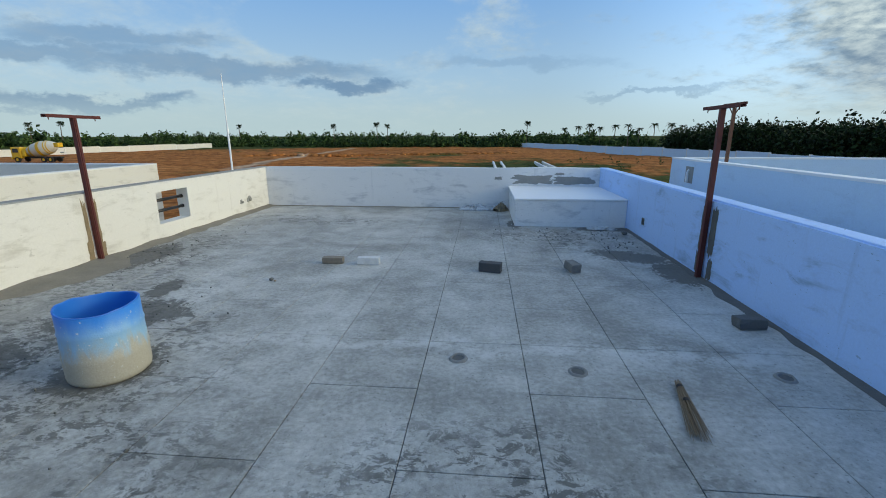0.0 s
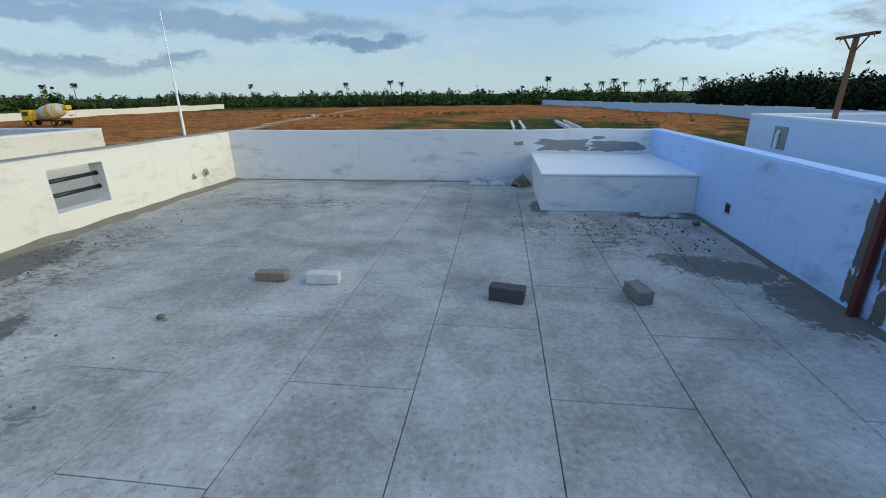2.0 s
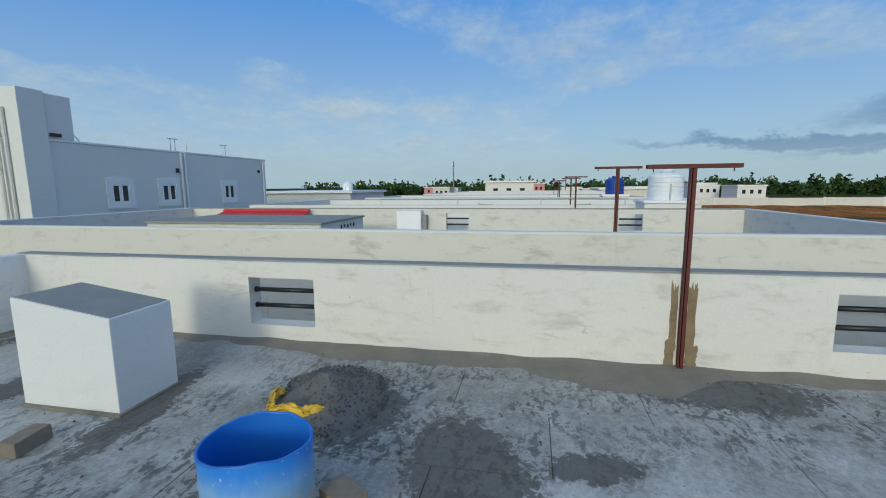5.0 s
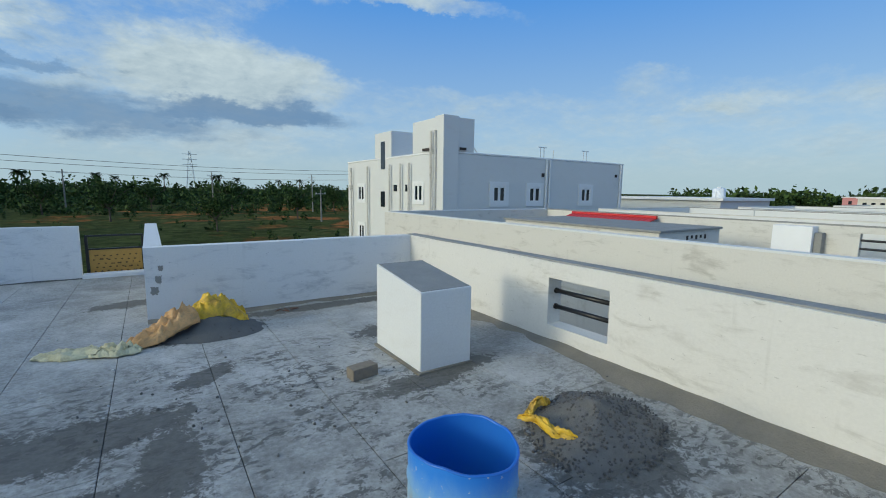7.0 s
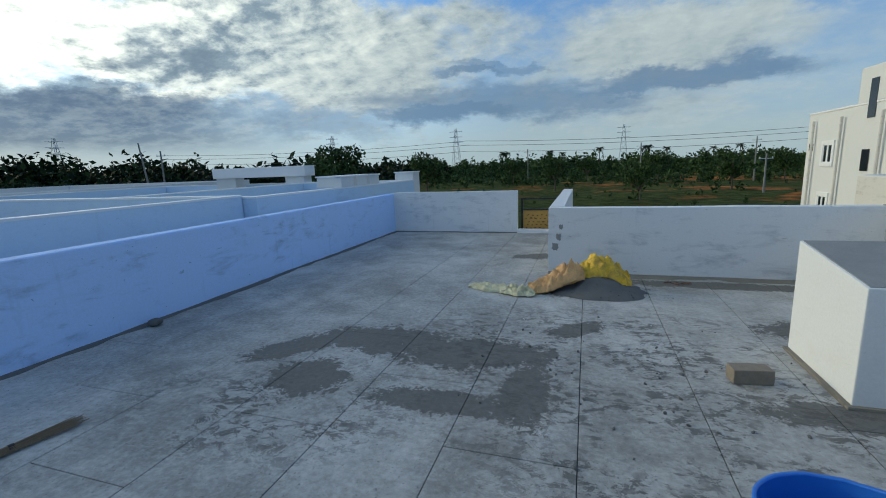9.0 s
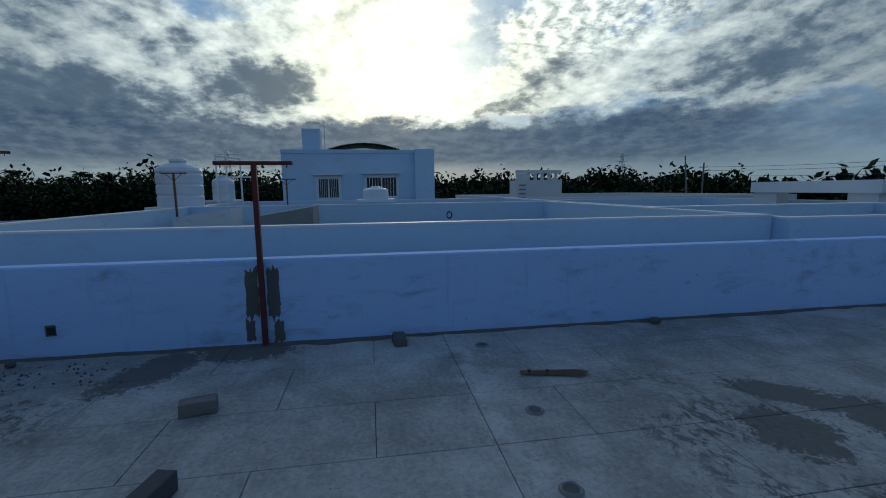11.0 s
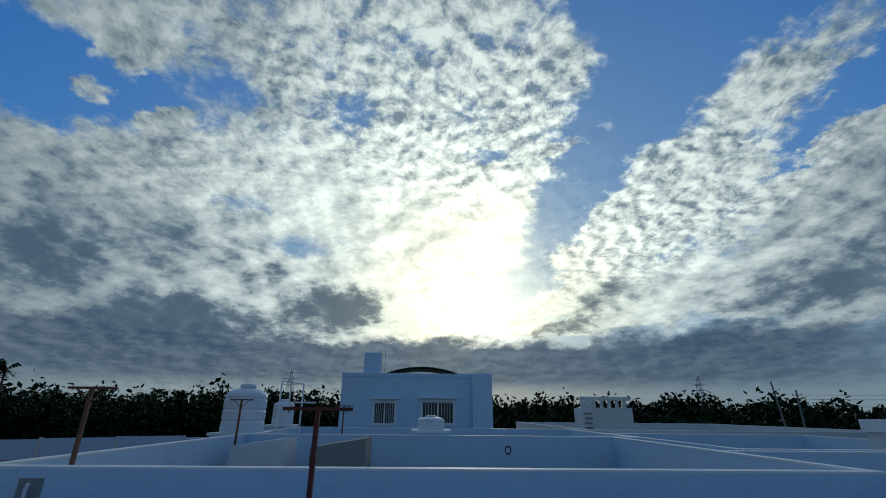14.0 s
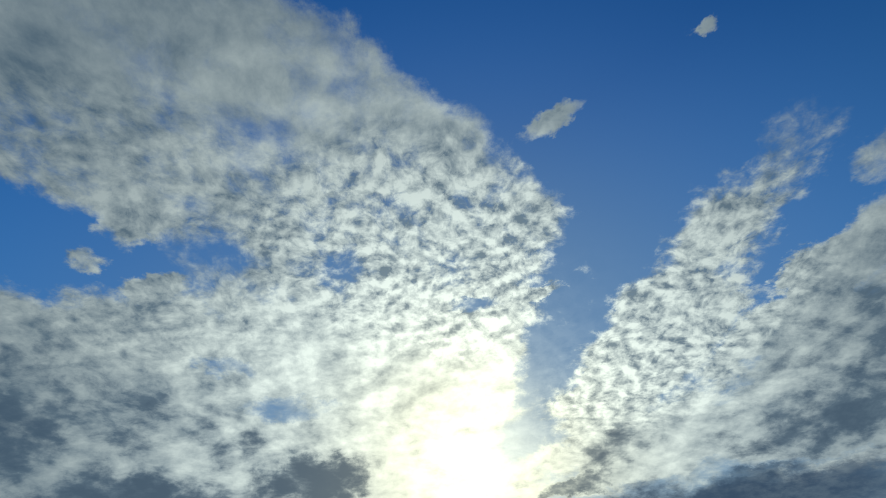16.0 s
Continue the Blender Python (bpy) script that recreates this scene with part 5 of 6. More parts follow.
# square posts on the rear wing and the portal of the lane house
for y0, y1 in ((-9.95, -9.32), (-6.5, -5.9), (-5.72, -5.12), (-4.95, -4.3)):
    ob = thing("parapet_pier", "square pale masonry pier rising above the parapet", "pier", (0, 0, 0), group="piers on the rear wing")
    part("body", boxes((4.12, 4.85, y0, y1, GROUND if y0 < -9.3 else 1.208, 1.46), bevel=0.01), M_FAR, ob)
    part("cap", boxes((4.09, 4.88, y0 - 0.03, y1 + 0.03, 1.462, 1.50), bevel=0.006), M_CLEAN, ob)
portal = thing("roof_portal", "white masonry portal frame standing on a roof", "portal", (0, 0, 0))
part("pier", boxes((10.7, 11.75, -12.6, -12.0, 0.0, 1.44), bevel=0.01), M_FAR, portal), part("pier", boxes((14.7, 15.9, -12.6, -12.0, 0.0, 1.44), bevel=0.01), M_FAR, portal)
part("lintel", boxes((10.55, 16.0, -12.7, -11.9, 1.442, 1.92), bevel=0.012), M_CLEAN, portal)


# ---- larger houses ----
def window(parent, axis, wall, sign, u0, u1, z0, z1, leaves=2, bars=False, hood=False, e=0.14, fw=0.05, fm=None):
    """A framed window set into a wall: outer band, frame, panes, bars."""
    def bx(a0, a1, b0, b1, c0, c1):
        w0, w1 = sorted((wall + sign * a0, wall + sign * a1))
        return (w0, w1, b0, b1, c0, c1) if axis == "x" else (b0, b1, w0, w1, c0, c1)

    ob = new("window")
    ob.parent = parent
    part("surround", boxes(bx(0.002, 0.06, u0 - e, u0, z0 - e, z1 + e), bx(0.002, 0.06, u1, u1 + e, z0 - e, z1 + e), bx(0.002, 0.06, u0 + 0.001, u1 - 0.001, z1, z1 + e), bx(0.002, 0.07, u0 + 0.001, u1 - 0.001, z0 - e, z0)), M_CLEAN, ob)
    step = (u1 - u0) / leaves
    for k in range(leaves):
        a, b = u0 + k * step, u0 + (k + 1) * step
        part("frame", boxes(bx(0.004, 0.035, a, a + fw, z0, z1), bx(0.004, 0.035, b - fw, b, z0, z1), bx(0.004, 0.035, a + fw + 0.001, b - fw - 0.001, z0, z0 + fw), bx(0.004, 0.035, a + fw + 0.001, b - fw - 0.001, z1 - fw, z1)), fm or M_FRAME, ob)
        part("pane", boxes(bx(0.004, 0.012, a + fw + 0.002, b - fw - 0.002, z0 + fw + 0.002, z1 - fw - 0.002)), M_GLASS, ob)
        if bars:
            for i in range(1, 5):
                u = a + 0.05 + (b - a - 0.1) * i / 5
                part("bar", boxes(bx(0.020, 0.032, u - 0.012, u + 0.012, z0 + 0.052, z1 - 0.052)), M_FRAME, ob)
    if hood:
        part("hood", boxes(bx(0.002, 0.45, u0 - 0.3, u1 + 0.3, z1 + 0.22, z1 + 0.30)), M_CLEAN, ob)


villa = thing("villa", "two-storey shaded blue-white villa with a curved roof feature", "house", (0, 0, 0))
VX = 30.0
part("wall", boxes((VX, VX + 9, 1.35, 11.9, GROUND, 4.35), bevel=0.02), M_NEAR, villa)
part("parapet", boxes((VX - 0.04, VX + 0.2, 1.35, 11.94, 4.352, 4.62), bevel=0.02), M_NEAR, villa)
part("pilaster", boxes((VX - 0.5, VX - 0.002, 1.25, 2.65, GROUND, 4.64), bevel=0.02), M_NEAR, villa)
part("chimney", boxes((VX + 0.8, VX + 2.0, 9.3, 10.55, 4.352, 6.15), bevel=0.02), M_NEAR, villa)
bm = bmesh.new()
for k in range(25):
    y = 3.7 + 5.0 * k / 24
    z = 5.12 - 0.42 * ((k - 12) / 12) ** 2
    if k:
        boxes((VX + 0.3, VX + 3.0, py_, y, pz_ - 0.14, (pz_ + z) / 2), bm=bm)
    py_, pz_ = y, z
part("curved_roof", bm, M_LEAFD, villa, "shallow dark green curved roof")
bm = boxes((VX + 0.5, VX + 0.7, 3.9, 8.5, 4.352, 4.62))
part("curb", bm, M_NEAR, villa)
window(villa, "x", VX, -1, 8.05, 9.5, 1.22, 2.62, 2, True, hood=True), window(villa, "x", VX, -1, 3.95, 6.15, 1.28, 2.70, 2, True, hood=True)
part("aerial", tube((VX + 1.0, 9.0, 4.4), (VX + 1.0, 9.0, 6.7), 0.02, seg=6), M_GALV, villa)
part("aerial_arm", tube((VX + 1.0, 8.7, 6.3), (VX + 1.0, 9.35, 6.3), 0.015, seg=6), M_GALV, villa)
terrace_house("terrace_house", "shaded blue-white flat-roofed house below the villa", 24.2, 29.4, -1.0, 13.4, 0.05, 0.95, M_NEAR, M_CLEAN)

perg = thing("roof_pergola", "white masonry stair room with a slotted pergola top", "pergola", (0, 0, 0))
PX = 34.0
part("room", boxes((PX, PX + 3.5, -10.6, -7.0, 0.0, 2.48), bevel=0.02), M_FAR, perg)
part("side_wall", boxes((PX - 0.3, PX - 0.02, -7.3, -6.4, 0.0, 3.0), bevel=0.02), M_FAR, perg)
part("beam", boxes((PX - 0.3, PX + 0.0, -10.4, -6.35, 3.02, 3.30), bevel=0.02), M_FAR, perg)
for i in range(5):
    part("slat", boxes((PX - 0.15, PX - 0.02, -10.1 + i * 0.62, -9.85 + i * 0.62, 2.482, 3.018)), M_FAR, perg)
for i in range(4):
    part("louvre", boxes((PX - 0.34, PX - 0.302, -7.2, -6.6, 0.9 + i * 0.35, 1.05 + i * 0.35)), M_CEMENT, perg)

apartment = thing("apartment_block", "white three-storey apartment block, one side sunlit", "house", (0, 0, 0))
AX, AY, AT = -14.7, -13.7, 3.80
part("wall", boxes((-30.5, AX, -27.2, AY, GROUND, AT), bevel=0.03), M_FAR, apartment)
part("coping", boxes((-30.55, AX + 0.03, -27.25, AY + 0.03, AT + 0.002, AT + 0.10), bevel=0.02), M_CLEAN, apartment)
part("stair_tower", boxes((-16.70, AX + 0.02, -17.0, AY + 0.025, AT + 0.102, 5.70), bevel=0.03), M_FAR, apartment)
part("tower", boxes((-17.6, AX + 0.02, -22.2, -19.75, AT + 0.102, 5.55), bevel=0.03), M_FAR, apartment)
part("pier", boxes((AX - 0.9, AX + 0.10, AY - 0.75, AY + 0.10, GROUND, 5.76), bevel=0.03), M_FAR, apartment)
for u in (-18.62, -21.52, -26.4):
    window(apartment, "y", AY, 1, u - 0.47, u + 0.47, 1.16, 2.08, e=0.26, fw=0.09, fm=M_CLEAN)
for u, w, z0, z1 in ((-16.3, 0.46, 1.15, 2.12), (-24.6, 0.50, 1.0, 2.06), (-24.6, 0.46, -1.9, -0.8), (-16.3, 0.46, -1.9, -0.8)):
    window(apartment, "x", AX, 1, u - w, u + w, z0, z1, e=0.18, fw=0.08, fm=M_CLEAN)
for u, z0, z1 in ((-21.0, 0.65, 1.68), (-20.95, 3.15, 4.95)):
    part("slot_window", boxes((AX + 0.022, AX + 0.04, u - 0.30, u + 0.30, z0, z1)), M_GLASS, apartment)
for u in (-19.2, -17.65, -26.6):
    part("vent_window", boxes((AX + 0.002, AX + 0.03, u - 0.23, u + 0.23, 1.70, 2.12)), M_GLASS, apartment)
part("beam_slot", boxes((AX + 0.102, AX + 0.12, -15.75, -14.75, 3.98, 4.12)), M_TWINE, apartment)
part("beam_slot", boxes((-16.1, -15.65, AY + 0.103, AY + 0.12, 3.98, 4.12)), M_TWINE, apartment)
for u in (-22.45, -22.75, -30.1):
    part("downpipe", tube((u, AY + 0.09, GROUND), (u, AY + 0.09, AT), 0.06, seg=8), M_CLEAN, apartment)
for u in (-14.3, -14.75, -17.2, -18.3, -19.75, -23.2, -26.2):
    part("downpipe", tube((AX + 0.17, u, GROUND), (AX + 0.17, u, 5.0 if u > -15 else AT - 0.4), 0.07, seg=8), M_CREAM, apartment)
for u in (-22.7, -26.9):
    for du in (-0.16, 0.16):
        part("roof_pole", tube((u + du, AY - 0.6, AT + 0.1), (u + du, AY - 0.6, 4.62), 0.03, seg=6), M_GALV, apartment)
    part("roof_pole_bar", tube((u - 0.36, AY - 0.6, 4.62), (u + 0.36, AY - 0.6, 4.62), 0.03, seg=6), M_GALV, apartment)
part("roof_pole", tube((-23.7, AY - 0.6, AT + 0.1), (-23.75, AY - 0.6, 4.5), 0.025, seg=6), M_GALV, apartment)
part("stay_wire", tube((-16.75, AY - 0.3, 4.4), (-17.2, AY - 0.3, AT + 0.1), 0.025, seg=6), M_GALV, apartment)
part("outlet", boxes((-22.3, -22.1, AY + 0.002, AY + 0.06, 2.72, 2.95)), M_TWINE, apartment)
part("outlet", boxes((-29.75, -29.55, AY + 0.002, AY + 0.06, 2.9, 3.1)), M_TWINE, apartment)

annex = thing("far_villa", "low white house behind the apartment block", "house", (0, 0, 0))
part("wall", boxes((-52, -42, -22, -12, GROUND, 1.25)), M_FAR, annex)
part("roof", boxes((-52.3, -41.7, -22.3, -11.7, 1.252, 1.5)), M_CLEAN, annex)
tank((-46, -14, 1.502), 0.55, 0.9, M_TANKW, "white water tank on a distant roof", 3)
rnd = random.Random(21)
for k in range(16):
    x, y = rnd.uniform(-210, -80), rnd.uniform(-50, 70)
    w, d, h = rnd.uniform(6, 13), rnd.uniform(6, 10), rnd.uniform(3.4, 6.0)
    ob = thing("distant_house", "small pale house among the distant trees", "house", (x, y, GROUND), group="distant houses")
    part("wall", boxes((-w / 2, w / 2, -d / 2, d / 2, 0, h)), rnd.choice([M_FAR, M_CREAM, M_FAR, M_PINK]), ob)
    part("roof", boxes((-w / 2 - 0.3, w / 2 + 0.3, -d / 2 - 0.3, d / 2 + 0.3, h + 0.002, h + 0.3)), M_CLEAN, ob)
    for i in range(3):
        part("window", boxes((w / 2 + 0.002, w / 2 + 0.05, -d / 2 + d * (i + 0.6) / 3.6, -d / 2 + d * (i + 0.6) / 3.6 + 0.9, h - 2.3, h - 1.1)), M_GLASS, ob)


# ---- the field and what stands in it ----
def spread(lim, near, k):
    """Coordinates that lie dense round the middle and wide outside."""
    inner = np.linspace(-near, near, k)
    outer = near * (lim / near) ** (np.arange(1, 13) / 12)
    return np.concatenate([-outer[::-1], inner, outer])


gx = spread(3500.0, 240.0, 161)
verts, faces = [], []
for j, y in enumerate(gx):
    for i, x in enumerate(gx):
        r = math.hypot(x, y)
        z = GROUND
        if 26 < r < 260:
            f = min(1.0, (r - 26) / 30)
            z += f * (0.35 * noise.noise((x * 0.05, y * 0.05, 2.0)) + 0.30 * noise.noise((x * 0.22, y * 0.22, 7.0)))
        verts.append((x, y, z))
k = len(gx)
faces = [(j * k + i, j * k + i + 1, (j + 1) * k + i + 1, (j + 1) * k + i) for j in range(k - 1) for i in range(k - 1)]
me = bpy.data.meshes.new("ground")
me.from_pydata(verts, [], faces)
me.materials.append(M_SOIL)
me.polygons.foreach_set("use_smooth", [True] * len(me.polygons))
tagged(new("ground", me), kind="structure")


def compound_wall(points, h, label, mat, gap=6.0):
    """A boundary wall of bays between piers along a line."""
    ob = thing("boundary_wall", label, "wall", (0, 0, 0), group="boundary walls of the field")
    for a, b in zip(points, points[1:]):
        a, b = Vector((*a, 0)), Vector((*b, 0))
        n_ = max(1, round((b - a).length / gap))
        ang = math.atan2((b - a).y, (b - a).x)
        for i in range(n_):
            p = a + (b - a) * ((i + 0.5) / n_)
            w = (b - a).length / n_
            bay = part("bay", boxes((-w / 2 + 0.15, w / 2 - 0.15, -0.1, 0.1, -0.8, h * (1.0 + 0.05 * ((i * 7) % 3 - 1)))), mat, ob)
            bay.matrix_local = pose(p.x, p.y, GROUND, 0, 0, math.degrees(ang))
            pier = part("pier", boxes((-0.14, 0.14, -0.16, 0.16, -0.8, h * 1.06)), M_FAR, ob)
            pier.matrix_local = pose(*(a + (b - a) * (i / n_)).xy, GROUND, 0, 0, math.degrees(ang))
    return ob


compound_wall([(-118, -30), (-118, 60), (-119, 190)], 1.9, "long cream boundary wall beyond the red earth", M_CREAM, 12)
compound_wall([(16, 205), (37, 140)], 1.9, "pale blue-white boundary wall across the field", M_NEAR, 9)
compound_wall([(35, 133), (45, 105), (50, 56), (62, 30), (66, -20)], 2.1, "blue-white boundary wall before the woods", M_NEAR, 8)

flag = thing("lightning_mast", "thin white mast standing outside the parapet", "mast", (XL - 0.55, YF - 0.55, GROUND))
part("tube", tube((0, 0, 0), (0.0, 0.0, 5.2), 0.026, 0.022, 12), M_CLEAN, flag)
part("tip", tube((0.0, 0, 5.2), (0.0, 0.0, 6.4), 0.016, 0.010, 10), M_CLEAN, flag)
part("bracket", boxes((0.0, 0.34, -0.02, 0.02, 3.9, 3.94)), M_GALV, flag)

for x in (2.0, 3.4, 9.6, 11.0):
    ob = thing("laid_kerb", "long pale concrete strip laid across the field", "kerb", (x, 76, GROUND), group="kerb strips in the field")
    for i in range(6):
        part("stone", boxes((-0.16, 0.16, -9 + i * 3.0, -9 + i * 3.0 + 2.9, -0.4, 0.42), bevel=0.03), M_FAR, ob)
track = thing("spoil_bank", "low bank of loose red spoil in the field", "bank", (-25, 118, GROUND), 18, kind="stuff")
bm = bmesh.new()
for i in range(60):
    f = i / 59
    bmesh.ops.create_icosphere(bm, subdivisions=2, radius=1.0, matrix=Matrix.LocRotScale((-35 + 70 * f, 3 * noise.noise((f * 4, 0, 0)), 0.0), Euler((0, 0, i)), (1.8, 1.1, 0.55 + 0.3 * noise.noise((i, 0.5, 0)))))
part("spoil", rough(bm, 0.35, 0.8, 3.0), M_SOIL, track, smooth=True)

# mixer truck
truck = thing("mixer_truck", "yellow concrete mixer truck parked on the red earth", "truck", (-87.0, 82.5, GROUND + 0.1), 4)
part("chassis", boxes((-4.4, 4.4, -0.45, 0.45, 0.75, 1.05), bevel=0.03), M_TYRE, truck)
cab = part("cab", boxes((-4.6, -2.7, -1.2, 1.2, 0.8, 2.9), bevel=0.18), M_YELLOW, truck)
part("windscreen", boxes((-4.63, -4.60, -1.0, 1.0, 1.85, 2.65)), M_GLASS, cab)
part("side_window", boxes((-4.2, -3.1, -1.225, -1.202, 1.85, 2.6)), M_GLASS, cab)
part("bumper", boxes((-4.8, -4.61, -1.2, 1.2, 0.55, 0.95), bevel=0.04), M_YELLOW, cab)
bm = lathe([(0.0, -2.9), (0.75, -2.9), (1.25, -1.6), (1.45, 0.2), (1.25, 1.6), (0.7, 2.8), (0.55, 3.0), (0.0, 3.0)], 24)
mt = Matrix.Translation((0.75, 0, 2.55)) @ Matrix.Rotation(math.radians(78), 4, "Y")
bmesh.ops.transform(bm, matrix=mt, verts=bm.verts[:])
mixer = part("mixing_drum", bm, M_DRUMW, truck, "dusty cream mixing drum", smooth=True)
for z0, z1, r0, r1 in ((-2.0, -1.45, 1.12, 1.30), (-0.1, 0.5, 1.47, 1.44), (1.3, 1.9, 1.33, 1.14)):
    bm = lathe([(r0, z0), (r1, z1)], 24)
    bmesh.ops.transform(bm, matrix=mt, verts=bm.verts[:])
    part("stripe", bm, M_YELLOW, mixer, smooth=True)
part("hopper", boxes((3.6, 4.5, -0.6, 0.6, 2.9, 3.7), bevel=0.1), M_YELLOW, truck)
part("chute", boxes((4.3, 5.2, -0.3, 0.3, 1.7, 1.95), bevel=0.05), M_GALV, truck)
part("water_tank", boxes((-2.6, -1.9, -1.1, 1.1, 1.1, 2.3), bevel=0.12), M_YELLOW, truck)
for x in (-3.6, 1.6, 2.9):
    for s in (-1, 1):
        w = part("wheel", tube((x, s * 0.85, 0.5), (x, s * 1.2, 0.5), 0.52, seg=20), M_TYRE, truck)
        part("rim", tube((x, s * 1.2, 0.5), (x, s * 1.215, 0.5), 0.26, seg=16), M_YELLOW, w)


# ---- trees ----
def leaf_cloud(rng, centre, radii, count, size):
    """Corner points of loose leaf blades spread through an uneven crown."""
    d = rng.normal(size=(count, 3))
    d /= np.linalg.norm(d, axis=1)[:, None]
    r = rng.uniform(0.35, 1.0, (count, 1)) ** 0.5
    lump = 1 + 0.28 * np.sin(d[:, :1] * 3.1 + centre[0]) * np.cos(d[:, 1:2] * 4.3 + centre[1])
    c = np.array(centre) + d * r * lump * np.array(radii)
    a = rng.normal(size=(count, 3))
    a /= np.linalg.norm(a, axis=1)[:, None]
    b = np.cross(a, rng.normal(size=(count, 3)))
    b /= np.linalg.norm(b, axis=1)[:, None] + 1e-9
    s = size * rng.uniform(0.6, 1.5, (count, 1))
    return np.stack([c - a * s, c + b * s * 0.55, c + a * s, c - b * s * 0.55], 1)


def leaf_mesh(name, quads, mat):
    v = np.concatenate(quads).reshape(-1, 3)
    me = bpy.data.meshes.new(name)
    n_ = len(v) // 4
    me.vertices.add(len(v)), me.loops.add(len(v)), me.polygons.add(n_)
    me.vertices.foreach_set("co", v.astype(np.float32).ravel())
    me.loops.foreach_set("vertex_index", np.arange(len(v), dtype=np.int32))
    me.polygons.foreach_set("loop_start", np.arange(0, len(v), 4, dtype=np.int32))
    me.update(calc_edges=True)
    me.materials.append(mat)
    return me


def wood(name, label, spots, mat, leaves=110, size=0.55):
    """A far wood as one mass: rows of x, y, height."""
    rng = np.random.default_rng(len(spots))
    quads = []
    for x, y, h in spots:
        w = h * rng.uniform(0.32, 0.5)
        for k in range(3):
            o = rng.normal(size=2) * w * 0.45
            hh = h * rng.uniform(0.72, 1.0)
            quads.append(leaf_cloud(rng, (x + o[0], y + o[1], GROUND + hh * 0.30), (w * 0.75, w * 0.75, hh * 0.68), leaves // 3, size * h / 8))
    tagged(new(name, leaf_mesh(name, quads, mat)), label, "wood", kind="stuff")


rng = np.random.default_rng(4)


def belt(x0, x1, y0, y1, count, h0, h1):
    return [(rng.uniform(x0, x1), rng.uniform(y0, y1), h0 + (h1 - h0) * rng.uniform() ** 2.2) for _ in range(count)]


wood("far_wood", "long dark green belt of trees on the horizon", belt(-330, 75, 205, 250, 560, 3.6, 8.4), M_LEAF, 220, 0.68)
wood("far_wood", "dark green belt of trees beyond the houses", belt(-300, -215, -120, 210, 420, 5.5, 10.5), M_LEAF, 110, 0.95)
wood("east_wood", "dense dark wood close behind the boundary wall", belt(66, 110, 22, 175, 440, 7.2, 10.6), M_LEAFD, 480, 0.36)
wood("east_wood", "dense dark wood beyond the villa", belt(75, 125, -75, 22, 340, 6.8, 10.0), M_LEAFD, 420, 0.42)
wood("south_wood", "dark green belt of trees across the scrub", belt(-240, 85, -215, -165, 560, 4.6, 9.2), M_LEAF, 240, 0.62)
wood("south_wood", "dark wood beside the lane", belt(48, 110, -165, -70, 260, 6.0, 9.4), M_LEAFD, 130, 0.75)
wood("understory", "dense low growth along the southern wood", belt(-240, 85, -172, -146, 760, 2.6, 4.4), M_LEAF, 130, 0.95)
wood("understory", "dense low growth along the northern wood", belt(-330, 75, 199, 206, 280, 2.6, 4.2), M_LEAF, 80, 1.4)
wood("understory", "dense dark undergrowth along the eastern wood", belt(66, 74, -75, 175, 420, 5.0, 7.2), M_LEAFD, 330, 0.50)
wood("scrub", "green scrub scattered over the fallow field", belt(-110, 80, -152, -92, 640, 1.3, 3.2), M_LEAF, 66, 1.1)
wood("scrub", "low dark scrub over the southern field", belt(-90, 75, -120, -34, 420, 0.5, 1.5), M_LEAF, 45, 1.3)
wood("scrub", "low green bushes near the lane", belt(6, 32, -48, -26, 26, 1.6, 3.0), M_LEAF, 120, 0.8)
wood("scrub", "low green bushes along the field edge", belt(14, 44, 60, 105, 30, 0.5, 1.1), M_LEAF, 40, 1.0)


def tree(at, h, w, seed, label):
    """A broad-leaved tree: tapered trunk, limbs, crown of many leaves."""
    ob = thing("tree", label, "tree", at, group="trees of the fallow field")
    r = random.Random(seed)
    bm = tube((0, 0, -0.3), (0.08 * h * 0.2, 0, h * 0.42), 0.045 * h * 0.5, 0.026 * h * 0.5, 10)
    for k in range(6):
        a = k * 1.05 + r.uniform(-0.3, 0.3)
        tube((0.01 * h, 0, h * r.uniform(0.25, 0.4)), (w * 0.36 * math.cos(a), w * 0.36 * math.sin(a), h * r.uniform(0.55, 0.78)), 0.013 * h, 0.004 * h, 7, bm)
    part("trunk", bm, M_BARK, ob)
    g = np.random.default_rng(seed)
    quads = []
    for k in range(13):
        a, q = r.uniform(0, 6.28), r.uniform(0.1, 0.62)
        quads.append(leaf_cloud(g, (w * 0.5 * q * math.cos(a), w * 0.5 * q * math.sin(a), h * r.uniform(0.42, 0.86)), (w * 0.24, w * 0.24, h * 0.15), 130, 0.030 * h))
    crown = new("crown", leaf_mesh("crown", quads, M_LEAF))
    crown.parent = ob
    return ob


for k, (x, y, h, w) in enumerate(((3.2, -73, 6.2, 6.8), (-8, -51, 4.6, 5.0), (-22, -68, 6.0, 6.2), (-15, -88, 6.5, 7.0), (22, -60, 7.5, 8), (31, -48, 8.4, 8.6), (-38, -95, 6, 6), (14, -96, 6.5, 7), (24, -33, 6.5, 6.0), (-2, -110, 6, 7))):
    tree((x, y, GROUND), h, w, 30 + k, "round-crowned green tree in the fallow field")


